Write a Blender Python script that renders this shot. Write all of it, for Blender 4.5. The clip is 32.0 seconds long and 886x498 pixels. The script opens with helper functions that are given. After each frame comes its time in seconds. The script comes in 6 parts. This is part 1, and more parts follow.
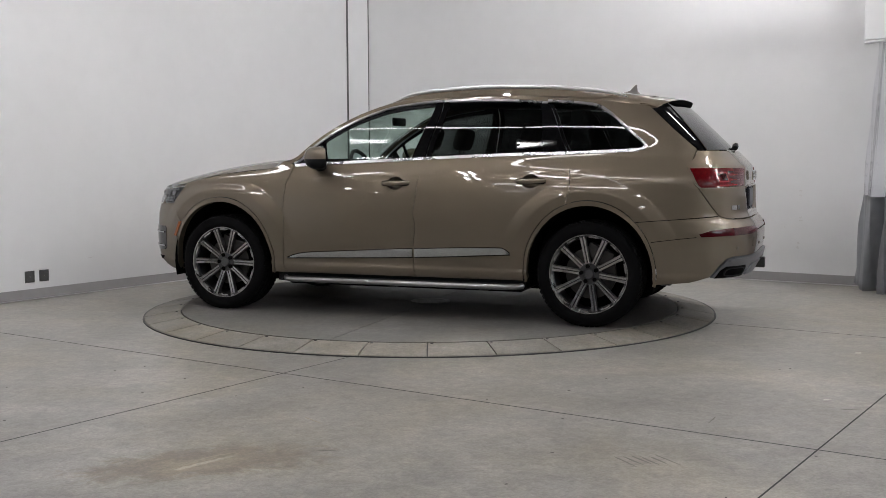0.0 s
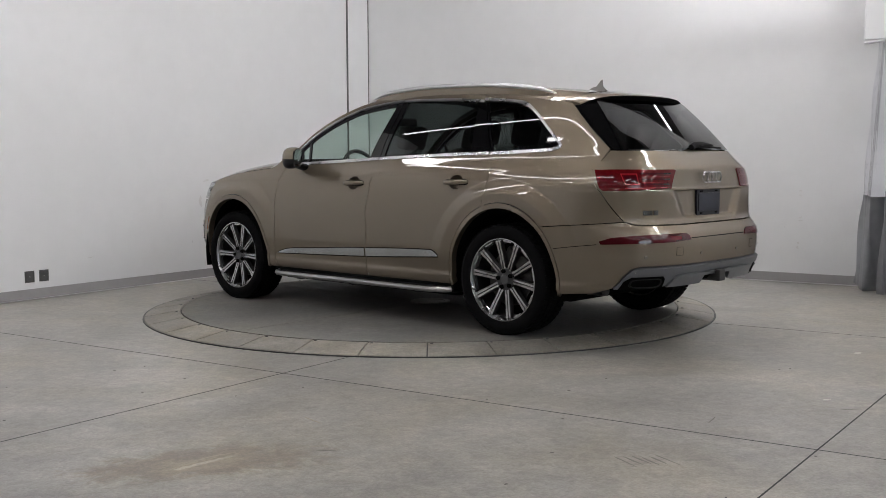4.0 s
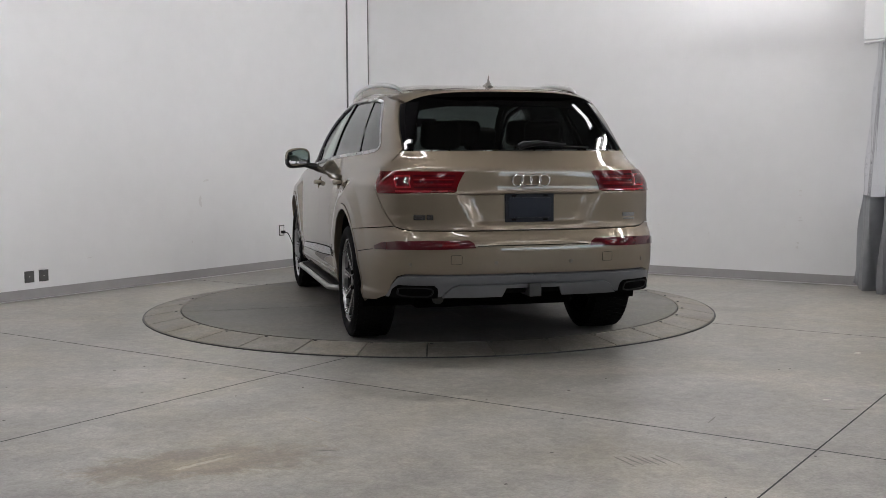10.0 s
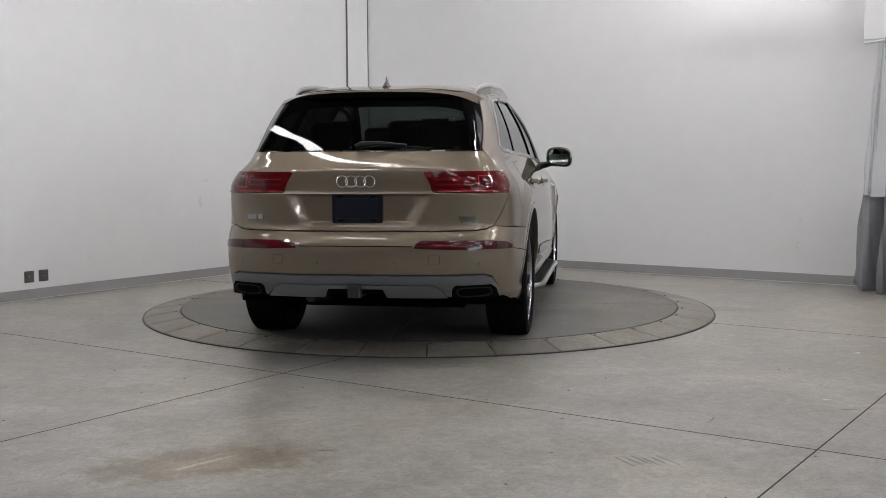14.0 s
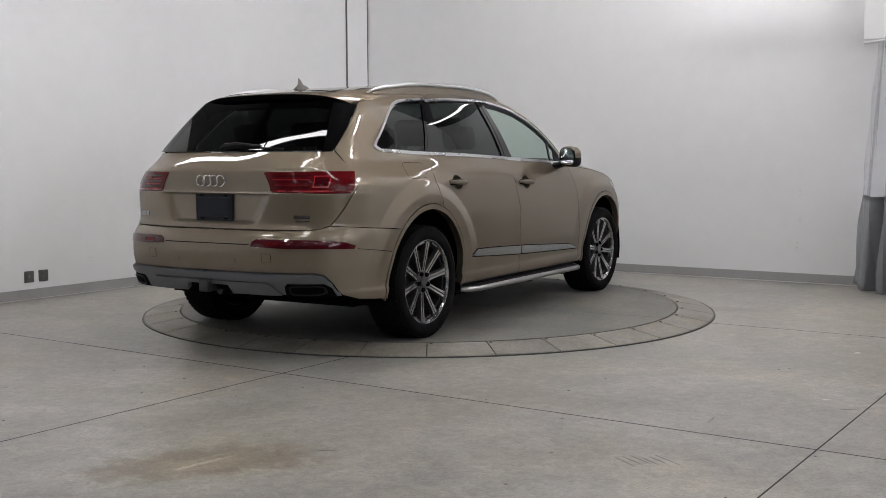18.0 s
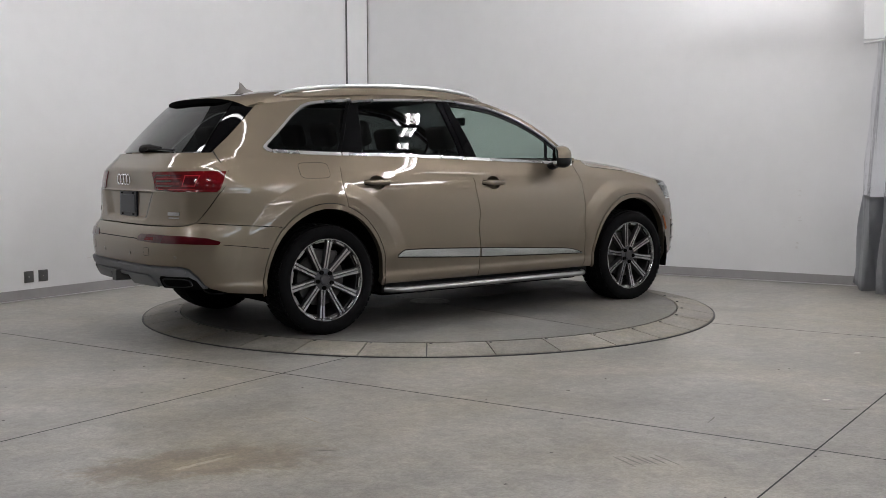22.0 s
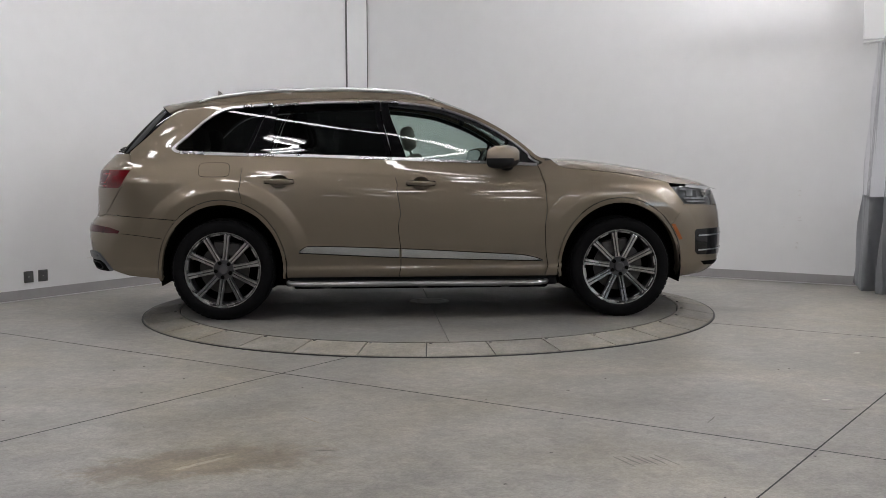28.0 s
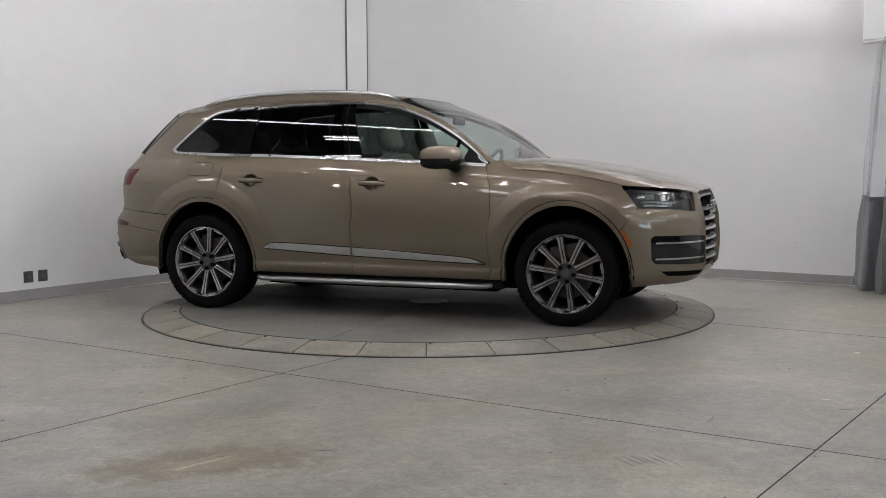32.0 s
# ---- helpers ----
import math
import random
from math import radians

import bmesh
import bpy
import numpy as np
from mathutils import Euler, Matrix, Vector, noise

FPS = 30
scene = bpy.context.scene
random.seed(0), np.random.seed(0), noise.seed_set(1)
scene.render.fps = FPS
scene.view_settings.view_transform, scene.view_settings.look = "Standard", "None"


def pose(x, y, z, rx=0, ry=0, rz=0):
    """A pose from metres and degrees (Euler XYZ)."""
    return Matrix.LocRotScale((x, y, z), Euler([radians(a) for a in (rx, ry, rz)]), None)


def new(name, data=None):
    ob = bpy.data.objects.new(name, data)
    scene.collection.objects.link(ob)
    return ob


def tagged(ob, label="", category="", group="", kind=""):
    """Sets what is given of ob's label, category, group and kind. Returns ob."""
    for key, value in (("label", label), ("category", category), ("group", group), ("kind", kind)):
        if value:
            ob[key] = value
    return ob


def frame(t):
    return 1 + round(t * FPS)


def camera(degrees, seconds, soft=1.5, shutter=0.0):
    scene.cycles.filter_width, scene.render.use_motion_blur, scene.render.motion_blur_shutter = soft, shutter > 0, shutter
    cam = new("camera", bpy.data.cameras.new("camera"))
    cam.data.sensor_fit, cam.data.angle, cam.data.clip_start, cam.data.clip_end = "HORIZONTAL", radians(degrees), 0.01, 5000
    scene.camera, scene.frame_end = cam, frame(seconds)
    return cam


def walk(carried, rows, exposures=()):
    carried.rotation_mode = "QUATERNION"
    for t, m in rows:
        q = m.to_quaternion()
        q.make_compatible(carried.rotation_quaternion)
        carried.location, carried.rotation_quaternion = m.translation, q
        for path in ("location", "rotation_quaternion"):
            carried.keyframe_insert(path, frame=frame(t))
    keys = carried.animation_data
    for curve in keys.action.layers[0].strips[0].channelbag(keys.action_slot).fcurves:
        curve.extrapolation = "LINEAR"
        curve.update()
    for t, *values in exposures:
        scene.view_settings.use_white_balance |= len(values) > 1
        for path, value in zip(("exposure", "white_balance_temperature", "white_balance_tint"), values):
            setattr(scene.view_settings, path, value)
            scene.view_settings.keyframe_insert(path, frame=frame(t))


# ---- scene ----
# The camera stands still on its tripod, 9.1 m from the turntable's axis.
cam = camera(44.39, 32.0, 0.6)
TRIPOD = Matrix.Translation((0, -9.104, 1.2051))
STAND = TRIPOD @ pose(0, 0, 0, 0, 0, -0.69) @ pose(0, 0, 0, 90 - 4.78) @ pose(0, 0, 0, 0, 0, -0.26)
STAND_END = TRIPOD @ pose(0, 0, 0, 0, 0, -0.75) @ pose(0, 0, 0, 90 - 4.78) @ pose(0, 0, 0, 0, 0, -0.26)
walk(cam, [(0, STAND), (32, STAND_END)])

# ---- world and exposure ----
world = bpy.data.worlds.new("world")
scene.world = world
world.use_nodes = True
world.node_tree.nodes["Background"].inputs[0].default_value = (0.55, 0.58, 0.62, 1)
world.node_tree.nodes["Background"].inputs[1].default_value = 0.02
scene.view_settings.exposure = 0.26

ROOM_TURN = -34.8      # the room's back wall against the world's x axis
LEFT_A = -3.36         # left wall, in the room's own axes (a along the back wall, b away from the camera)
BACK_B = 3.47
RIGHT_A = 20.0
FRONT_B = -15.0
CEIL = 6.0
WHITE_TOP = 3.5        # the white paint ends here; an added, unseen dark wall above darkens reflections
FLOOR = -0.05
ROOM = pose(0, 0, 0, 0, 0, ROOM_TURN)


def room(a, b, z=0.0):
    return ROOM @ Vector((a, b, z))


# ---- small tools ----
def pc(*pts):
    """A smooth curve (monotone cubic) through (x, y) pairs, for arrays."""
    p = np.array(pts, float)
    x, y = p[:, 0], p[:, 1]
    h = np.diff(x)
    d = np.diff(y) / h
    m = np.zeros(len(x))
    m[0], m[-1] = d[0], d[-1]
    for i in range(1, len(x) - 1):
        if d[i - 1] * d[i] > 0:
            w1, w2 = 2 * h[i] + h[i - 1], h[i] + 2 * h[i - 1]
            m[i] = (w1 + w2) / (w1 / d[i - 1] + w2 / d[i])

    def f(v):
        v = np.clip(np.asarray(v, float), x[0], x[-1])
        i = np.clip(np.searchsorted(x, v, side="right") - 1, 0, len(x) - 2)
        t = (v - x[i]) / h[i]
        return (y[i] * (1 + 2 * t) * (1 - t) ** 2 + m[i] * h[i] * t * (1 - t) ** 2
                + y[i + 1] * t * t * (3 - 2 * t) + m[i + 1] * h[i] * t * t * (t - 1))
    return f


def step(a, b, v):
    t = np.clip((np.asarray(v, float) - a) / (b - a), 0, 1)
    return t * t * (3 - 2 * t)


def part(name, bm, mat, parent=None, label="", loc=None):
    """Links a bmesh (or mesh) as one mesh object."""
    if isinstance(bm, bpy.types.Mesh):
        me = bm
    else:
        me = bpy.data.meshes.new(name)
        bm.to_mesh(me)
        bm.free()
    if mat and not me.materials:
        me.materials.append(mat)
    ob = new(name, me)
    if parent:
        ob.parent = parent
    if loc is not None:
        ob.location = loc
    if label:
        tagged(ob, label)
    return ob


def box(bm, x0, x1, y0, y1, z0, z1, m=None, bevel=0.0):
    r = bmesh.ops.create_cube(bm, size=1, matrix=Matrix.Translation(((x0 + x1) / 2, (y0 + y1) / 2, (z0 + z1) / 2)) @ Matrix.Diagonal((x1 - x0, y1 - y0, z1 - z0, 1)))
    vs = r["verts"]
    if bevel:
        es = list({e for v in vs for e in v.link_edges})
        b = bmesh.ops.bevel(bm, geom=es, offset=bevel, segments=3, affect="EDGES", profile=0.5)
        vs = list({v for f in b["faces"] for v in f.verts} | {v for v in vs if v.is_valid})
    if m is not None:
        bmesh.ops.transform(bm, matrix=m, verts=vs)
    return vs


def smooth(bm, angle=40):
    for f in bm.faces:
        f.smooth = True
    for e in bm.edges:
        e.smooth = not (len(e.link_faces) == 2 and e.calc_face_angle(0) > radians(angle))
    return bm


def tube(bm, path, r, n=10, closed=False, squash=(1, 1)):
    """A tube along a list of points; r a number or a list."""
    path = [Vector(p) for p in path]
    rings = []
    k = len(path)
    for i, p in enumerate(path):
        a = path[(i - 1) % k] if closed or i else p
        b = path[(i + 1) % k] if closed or i < k - 1 else p
        d = (b - a).normalized()
        up = Vector((0, 0, 1)) if abs(d.z) < 0.95 else Vector((1, 0, 0))
        s = d.cross(up).normalized()
        u = s.cross(d)
        rr = r[i] if isinstance(r, (list, tuple)) else r
        rings.append([bm.verts.new(p + (s * math.cos(q) * squash[0] + u * math.sin(q) * squash[1]) * rr) for q in [2 * math.pi * j / n for j in range(n)]])
    for i in range(k if closed else k - 1):
        A, B = rings[i], rings[(i + 1) % k]
        for j in range(n):
            bm.faces.new((A[j], A[(j + 1) % n], B[(j + 1) % n], B[j]))
    if not closed:
        bm.faces.new(rings[0][::-1])
        bm.faces.new(rings[-1])
    bmesh.ops.recalc_face_normals(bm, faces=bm.faces)
    return bm


def lathe(bm, prof, n=48, axis="y", close=False):
    """Turns (r, h) pairs round an axis."""
    rings = []
    for j in range(n):
        q = 2 * math.pi * j / n
        c, s = math.cos(q), math.sin(q)
        rings.append([bm.verts.new((r * c, h, r * s) if axis == "y" else (r * c, r * s, h)) for r, h in prof])
    m = len(prof)
    for j in range(n):
        A, B = rings[j], rings[(j + 1) % n]
        for i in range(m if close else m - 1):
            i2 = (i + 1) % m
            if (A[i].co - B[i].co).length < 1e-6:
                bm.faces.new((A[i], A[i2], B[i2]))
            elif (A[i2].co - B[i2].co).length < 1e-6:
                bm.faces.new((A[i], A[i2], B[i]))
            else:
                bm.faces.new((A[i], A[i2], B[i2], B[i]))
    bmesh.ops.remove_doubles(bm, verts=bm.verts, dist=1e-5)
    bmesh.ops.recalc_face_normals(bm, faces=bm.faces)
    return bm


# ---- materials ----
def mat_new(name):
    m = bpy.data.materials.new(name)
    m.use_nodes = True
    return m, m.node_tree.nodes, m.node_tree.links, m.node_tree.nodes["Principled BSDF"]


def simple(name, color, rough=0.5, metal=0.0, coat=0.0, vary=0.08, scale=30.0, bump=0.0, spec=0.5, rough_vary=0.1):
    """A surface with grain: colour and roughness vary with two noises."""
    m, N, L, b = mat_new(name)
    b.inputs["Metallic"].default_value = metal
    b.inputs["Coat Weight"].default_value = coat
    b.inputs["Coat Roughness"].default_value = 0.04
    b.inputs["Specular IOR Level"].default_value = spec
    tc = N.new("ShaderNodeTexCoord")
    n1 = N.new("ShaderNodeTexNoise")
    n1.inputs["Scale"].default_value = scale
    n1.inputs["Detail"].default_value = 4
    n2 = N.new("ShaderNodeTexNoise")
    n2.inputs["Scale"].default_value = scale * 0.12
    n2.inputs["Detail"].default_value = 3
    L.new(tc.outputs["Object"], n1.inputs["Vector"])
    L.new(tc.outputs["Object"], n2.inputs["Vector"])
    add = N.new("ShaderNodeMath")
    add.operation = "ADD"
    L.new(n1.outputs["Fac"], add.inputs[0])
    L.new(n2.outputs["Fac"], add.inputs[1])
    ramp = N.new("ShaderNodeMapRange")
    ramp.inputs[1].default_value, ramp.inputs[2].default_value = 0.6, 1.4
    ramp.inputs[3].default_value, ramp.inputs[4].default_value = 1 - vary, 1 + vary
    L.new(add.outputs[0], ramp.inputs[0])
    mul = N.new("ShaderNodeVectorMath")
    mul.operation = "SCALE"
    mul.inputs[0].default_value = color
    L.new(ramp.outputs[0], mul.inputs["Scale"])
    L.new(mul.outputs[0], b.inputs["Base Color"])
    rr = N.new("ShaderNodeMapRange")
    rr.inputs[1].default_value, rr.inputs[2].default_value = 0.3, 0.7
    rr.inputs[3].default_value, rr.inputs[4].default_value = max(0.02, rough * (1 - rough_vary)), min(1, rough * (1 + rough_vary))
    L.new(n2.outputs["Fac"], rr.inputs[0])
    L.new(rr.outputs[0], b.inputs["Roughness"])
    if bump:
        bn = N.new("ShaderNodeBump")
        bn.inputs["Strength"].default_value = 0.6
        bn.inputs["Distance"].default_value = bump
        L.new(n1.outputs["Fac"], bn.inputs["Height"])
        L.new(bn.outputs[0], b.inputs["Normal"])
    return m


def glass_mat(name, tint, rough=0.0, ior=1.5):
    """A thin pane: clear with a tint, mirror gloss by Fresnel."""
    m, N, L, b = mat_new(name)
    N.remove(b)
    out = N["Material Output"]
    tr = N.new("ShaderNodeBsdfTransparent")
    tr.inputs[0].default_value = (*tint, 1)
    gl = N.new("ShaderNodeBsdfGlossy")
    gl.inputs["Roughness"].default_value = rough
    fr = N.new("ShaderNodeLayerWeight")
    pw = N.new("ShaderNodeMath")
    pw.operation = "POWER"
    pw.inputs[1].default_value = 5.0
    ma = N.new("ShaderNodeMath")
    ma.operation = "MULTIPLY_ADD"
    r0 = ((ior - 1) / (ior + 1)) ** 2 * 1.1
    ma.inputs[1].default_value, ma.inputs[2].default_value = 1 - r0, r0
    L.new(fr.outputs["Facing"], pw.inputs[0])
    L.new(pw.outputs[0], ma.inputs[0])
    mx = N.new("ShaderNodeMixShader")
    L.new(ma.outputs[0], mx.inputs[0])
    L.new(tr.outputs[0], mx.inputs[1])
    L.new(gl.outputs[0], mx.inputs[2])
    L.new(mx.outputs[0], out.inputs[0])
    return m


def glow(name, color, power):
    m, N, L, b = mat_new(name)
    b.inputs["Base Color"].default_value = (0.8, 0.8, 0.8, 1)
    b.inputs["Emission Color"].default_value = (*color, 1)
    b.inputs["Emission Strength"].default_value = power
    return m


def paint_mat(name, color):
    """Metallic champagne paint: flakes under clear coat."""
    m, N, L, b = mat_new(name)
    tc = N.new("ShaderNodeTexCoord")
    vo = N.new("ShaderNodeTexVoronoi")
    vo.inputs["Scale"].default_value = 1500
    L.new(tc.outputs["Object"], vo.inputs["Vector"])
    mr = N.new("ShaderNodeMapRange")
    mr.inputs[3].default_value, mr.inputs[4].default_value = 0.86, 1.14
    L.new(vo.outputs["Color"], mr.inputs[0])
    n2 = N.new("ShaderNodeTexNoise")
    n2.inputs["Scale"].default_value = 2.5
    L.new(tc.outputs["Object"], n2.inputs["Vector"])
    mr2 = N.new("ShaderNodeMapRange")
    mr2.inputs[3].default_value, mr2.inputs[4].default_value = 0.97, 1.03
    L.new(n2.outputs["Fac"], mr2.inputs[0])
    mm = N.new("ShaderNodeMath")
    mm.operation = "MULTIPLY"
    L.new(mr.outputs[0], mm.inputs[0])
    L.new(mr2.outputs[0], mm.inputs[1])
    mul = N.new("ShaderNodeVectorMath")
    mul.operation = "SCALE"
    mul.inputs[0].default_value = color
    L.new(mm.outputs[0], mul.inputs["Scale"])
    L.new(mul.outputs[0], b.inputs["Base Color"])
    b.inputs["Metallic"].default_value = 0.78
    b.inputs["Roughness"].default_value = 0.47
    b.inputs["Specular Tint"].default_value = (0.58, 0.50, 0.41, 1)
    b.inputs["Coat Weight"].default_value = 1.0
    b.inputs["Coat Roughness"].default_value = 0.012
    b.inputs["Coat IOR"].default_value = 1.52
    return m


def concrete_mat(name, color, stain=(), gloss=0.42, scale=1.0, each=0.0):
    """Sealed concrete: clouds, fine grain, pits and brownish stains."""
    m, N, L, b = mat_new(name)
    geo = N.new("ShaderNodeNewGeometry")

    def noise_node(s, detail=6, rough=0.6, dist=0.0):
        n = N.new("ShaderNodeTexNoise")
        n.inputs["Scale"].default_value = s * scale
        n.inputs["Detail"].default_value = detail
        n.inputs["Roughness"].default_value = rough
        n.inputs["Distortion"].default_value = dist
        L.new(geo.outputs["Position"], n.inputs["Vector"])
        return n
    cloud, mid, fine, grain = noise_node(0.8, 5, 0.55, 0.8), noise_node(4.2, 8, 0.68, 0.5), noise_node(17, 6, 0.72, 0.8), noise_node(75, 4, 0.7)
    acc = None
    for n, lo, hi in ((cloud, 0.80, 1.16), (mid, 0.81, 1.17), (fine, 0.80, 1.17), (grain, 0.84, 1.15)):
        r = N.new("ShaderNodeMapRange")
        r.inputs[1].default_value, r.inputs[2].default_value = 0.35, 0.65
        r.inputs[3].default_value, r.inputs[4].default_value = lo, hi
        L.new(n.outputs["Fac"], r.inputs[0])
        if acc is None:
            acc = r
        else:
            k = N.new("ShaderNodeMath")
            k.operation = "MULTIPLY"
            L.new(acc.outputs[0], k.inputs[0])
            L.new(r.outputs[0], k.inputs[1])
            acc = k
    if each:
        info = N.new("ShaderNodeObjectInfo")
        r = N.new("ShaderNodeMapRange")
        r.inputs[3].default_value, r.inputs[4].default_value = 1 - each, 1 + each
        L.new(info.outputs["Random"], r.inputs[0])
        k = N.new("ShaderNodeMath")
        k.operation = "MULTIPLY"
        L.new(acc.outputs[0], k.inputs[0])
        L.new(r.outputs[0], k.inputs[1])
        acc = k
    mul = N.new("ShaderNodeVectorMath")
    mul.operation = "SCALE"
    L.new(acc.outputs[0], mul.inputs["Scale"])
    tint = N.new("ShaderNodeMix")
    tint.data_type = "RGBA"
    tint.inputs[6].default_value = (*color, 1)
    tint.inputs[7].default_value = (color[0] * 0.98, color[1] * 0.94, color[2] * 0.85, 1)
    warm = noise_node(0.9, 4, 0.6, 0.8)
    wr = N.new("ShaderNodeMapRange")
    wr.inputs[1].default_value, wr.inputs[2].default_value = 0.42, 0.66
    L.new(warm.outputs["Fac"], wr.inputs[0])
    L.new(wr.outputs[0], tint.inputs[0])
    src = tint
    if stain:
        # an old spill: brown cloud with a paler, scraped middle
        for (cx, cy, turn, rx, ry), col, lo, hi in stain:
            mp = N.new("ShaderNodeMapping")
            mp.vector_type = "TEXTURE"
            mp.inputs["Location"].default_value = (cx, cy, FLOOR)
            mp.inputs["Rotation"].default_value = (0, 0, math.radians(turn))
            mp.inputs["Scale"].default_value = (rx, ry, 1)
            L.new(geo.outputs["Position"], mp.inputs["Vector"])
            ln = N.new("ShaderNodeVectorMath")
            ln.operation = "LENGTH"
            L.new(mp.outputs[0], ln.inputs[0])
            wob = N.new("ShaderNodeMath")
            wob.operation = "MULTIPLY_ADD"
            nn = noise_node(7.0, 7, 0.7, 0.5)
            L.new(nn.outputs["Fac"], wob.inputs[0])
            wob.inputs[1].default_value = 1.7
            L.new(ln.outputs["Value"], wob.inputs[2])
            mr = N.new("ShaderNodeMapRange")
            mr.interpolation_type = "SMOOTHSTEP"
            mr.inputs[1].default_value, mr.inputs[2].default_value = 1.78, 1.25
            mr.inputs[3].default_value, mr.inputs[4].default_value = lo, hi
            L.new(wob.outputs[0], mr.inputs[0])
            mx = N.new("ShaderNodeMix")
            mx.data_type = "RGBA"
            mx.inputs[7].default_value = (*col, 1)
            L.new(src.outputs[2], mx.inputs[6])
            L.new(mr.outputs[0], mx.inputs[0])
            src = mx
    L.new(src.outputs[2], mul.inputs[0])
    L.new(mul.outputs[0], b.inputs["Base Color"])
    rr = N.new("ShaderNodeMapRange")
    rr.inputs[1].default_value, rr.inputs[2].default_value = 0.3, 0.7
    rr.inputs[3].default_value, rr.inputs[4].default_value = gloss * 0.88, gloss * 1.2
    L.new(mid.outputs["Fac"], rr.inputs[0])
    L.new(rr.outputs[0], b.inputs["Roughness"])
    bn = N.new("ShaderNodeBump")
    bn.inputs["Strength"].default_value = 0.25
    bn.inputs["Distance"].default_value = 0.002
    L.new(grain.outputs["Fac"], bn.inputs["Height"])
    L.new(bn.outputs[0], b.inputs["Normal"])
    return m


PAINT = paint_mat("champagne_paint", (0.178, 0.147, 0.110))
BLACK_PLASTIC = simple("black_plastic", (0.010, 0.010, 0.011), 0.55, bump=0.0003, scale=200, spec=0.12)
GLOSS_BLACK = simple("gloss_black", (0.003, 0.003, 0.0035), 0.03, spec=0.4)
VOID = simple("underbody_black", (0.004, 0.004, 0.004), 0.9, spec=0.02)
CHROME = simple("chrome", (0.82, 0.82, 0.83), 0.1, metal=1.0, vary=0.03)
SATIN = simple("brushed_aluminium", (0.72, 0.72, 0.73), 0.3, metal=1.0, vary=0.05)
TRIM_SATIN = simple("satin_window_trim", (0.50, 0.50, 0.51), 0.28, metal=1.0, vary=0.04)
STRIP = simple("silver_strip", (0.46, 0.48, 0.50), 0.22, metal=1.0, coat=0.0, vary=0.03)
RAIL = simple("satin_rail", (0.74, 0.74, 0.75), 0.36, metal=1.0, vary=0.04)
VALANCE = simple("silver_grey_valance", (0.122, 0.128, 0.140), 0.42, metal=0.35, vary=0.05)
RUBBER = simple("tyre_rubber", (0.0055, 0.0055, 0.006), 0.8, bump=0.0006, scale=120, spec=0.06)
RIM_DARK = simple("rim_anthracite", (0.038, 0.038, 0.040), 0.35, metal=0.5, coat=0.6)
RIM_CUT = simple("rim_machined", (0.46, 0.46, 0.47), 0.26, metal=1.0)
BRAKE = simple("brake_iron", (0.07, 0.068, 0.066), 0.45, metal=0.8)
GLASS_DARK = glass_mat("privacy_glass", (0.075, 0.083, 0.083), ior=1.5)
GLASS_LIGHT = glass_mat("green_glass", (0.70, 0.79, 0.75), ior=1.5)
GLASS_LAMP = glass_mat("clear_lens", (0.8, 0.82, 0.84), ior=1.5)
RED_LENS = simple("red_lens", (0.088, 0.0022, 0.0042), 0.10, spec=0.35, vary=0.35, scale=60)
RED_DARK = simple("dark_red_lens", (0.05, 0.002, 0.005), 0.07)
RED_LIT = simple("bright_red_light_guide", (0.34, 0.016, 0.024), 0.12, coat=1.0)
AMBER = simple("amber_lens", (0.30, 0.075, 0.012), 0.12, coat=1.0)
SEAT_DARK = simple("black_leather", (0.016, 0.015, 0.015), 0.6, bump=0.0008, scale=90)
SEAT_GREY = simple("grey_beige_leather", (0.11, 0.10, 0.088), 0.5, bump=0.0008, scale=90)
WALL_WHITE = simple("white_wall_paint", (0.78, 0.785, 0.79), 0.6, vary=0.025, scale=6, bump=0.0004)
BASE_GREY = simple("grey_vinyl_base", (0.34, 0.33, 0.33), 0.5, vary=0.06, scale=20)
CEILING_GREY = simple("ceiling_grey", (0.10, 0.10, 0.10), 0.8)
# grey for the unseen walls, kept dark to cut fill and reflections
HALL_GREY = simple("unseen_wall_grey", (0.07, 0.07, 0.072), 0.7)
STAINS = (((-0.95, -4.68, 20, 0.70, 0.30), (0.195, 0.163, 0.118), 0.0, 1.0), ((-0.92, -4.66, 30, 0.34, 0.14), (0.26, 0.222, 0.165), 0.0, 0.8), ((2.42, -0.20, -20, 0.40, 0.22), (0.165, 0.15, 0.13), 0.0, 0.6), ((-0.94, -4.675, 46, 0.19, 0.026), (0.44, 0.40, 0.32), 0.0, 0.9),
          ((0.95, -4.62, -55, 0.30, 0.10), (0.40, 0.38, 0.35), 0.0, 0.3), ((1.0, -2.75, 0, 0.5, 0.2), (0.37, 0.34, 0.30), 0.0, 0.4), ((-1.8, -2.9, 20, 0.7, 0.35), (0.36, 0.34, 0.31), 0.0, 0.5))
FLOOR_CONCRETE = concrete_mat("sealed_concrete", (0.290, 0.279, 0.256), stain=STAINS, gloss=0.35)
DISC_CONCRETE = concrete_mat("turntable_concrete", (0.142, 0.136, 0.127), gloss=0.62, scale=1.3)
SLAB_CONCRETE = concrete_mat("ramp_slab_concrete", (0.20, 0.186, 0.164), gloss=0.55, scale=1.9, each=0.13)
JOINT = simple("dark_joint", (0.03, 0.03, 0.03), 0.8)
STEEL_DARK = simple("dark_steel", (0.06, 0.06, 0.06), 0.5, metal=0.7)
LIGHT_STRIP = glow("led_strip", (1.0, 0.972, 0.985), 19.0)
LIGHT_STRIP_DIM = glow("led_strip_dim", (1.0, 0.968, 0.99), 16.0)


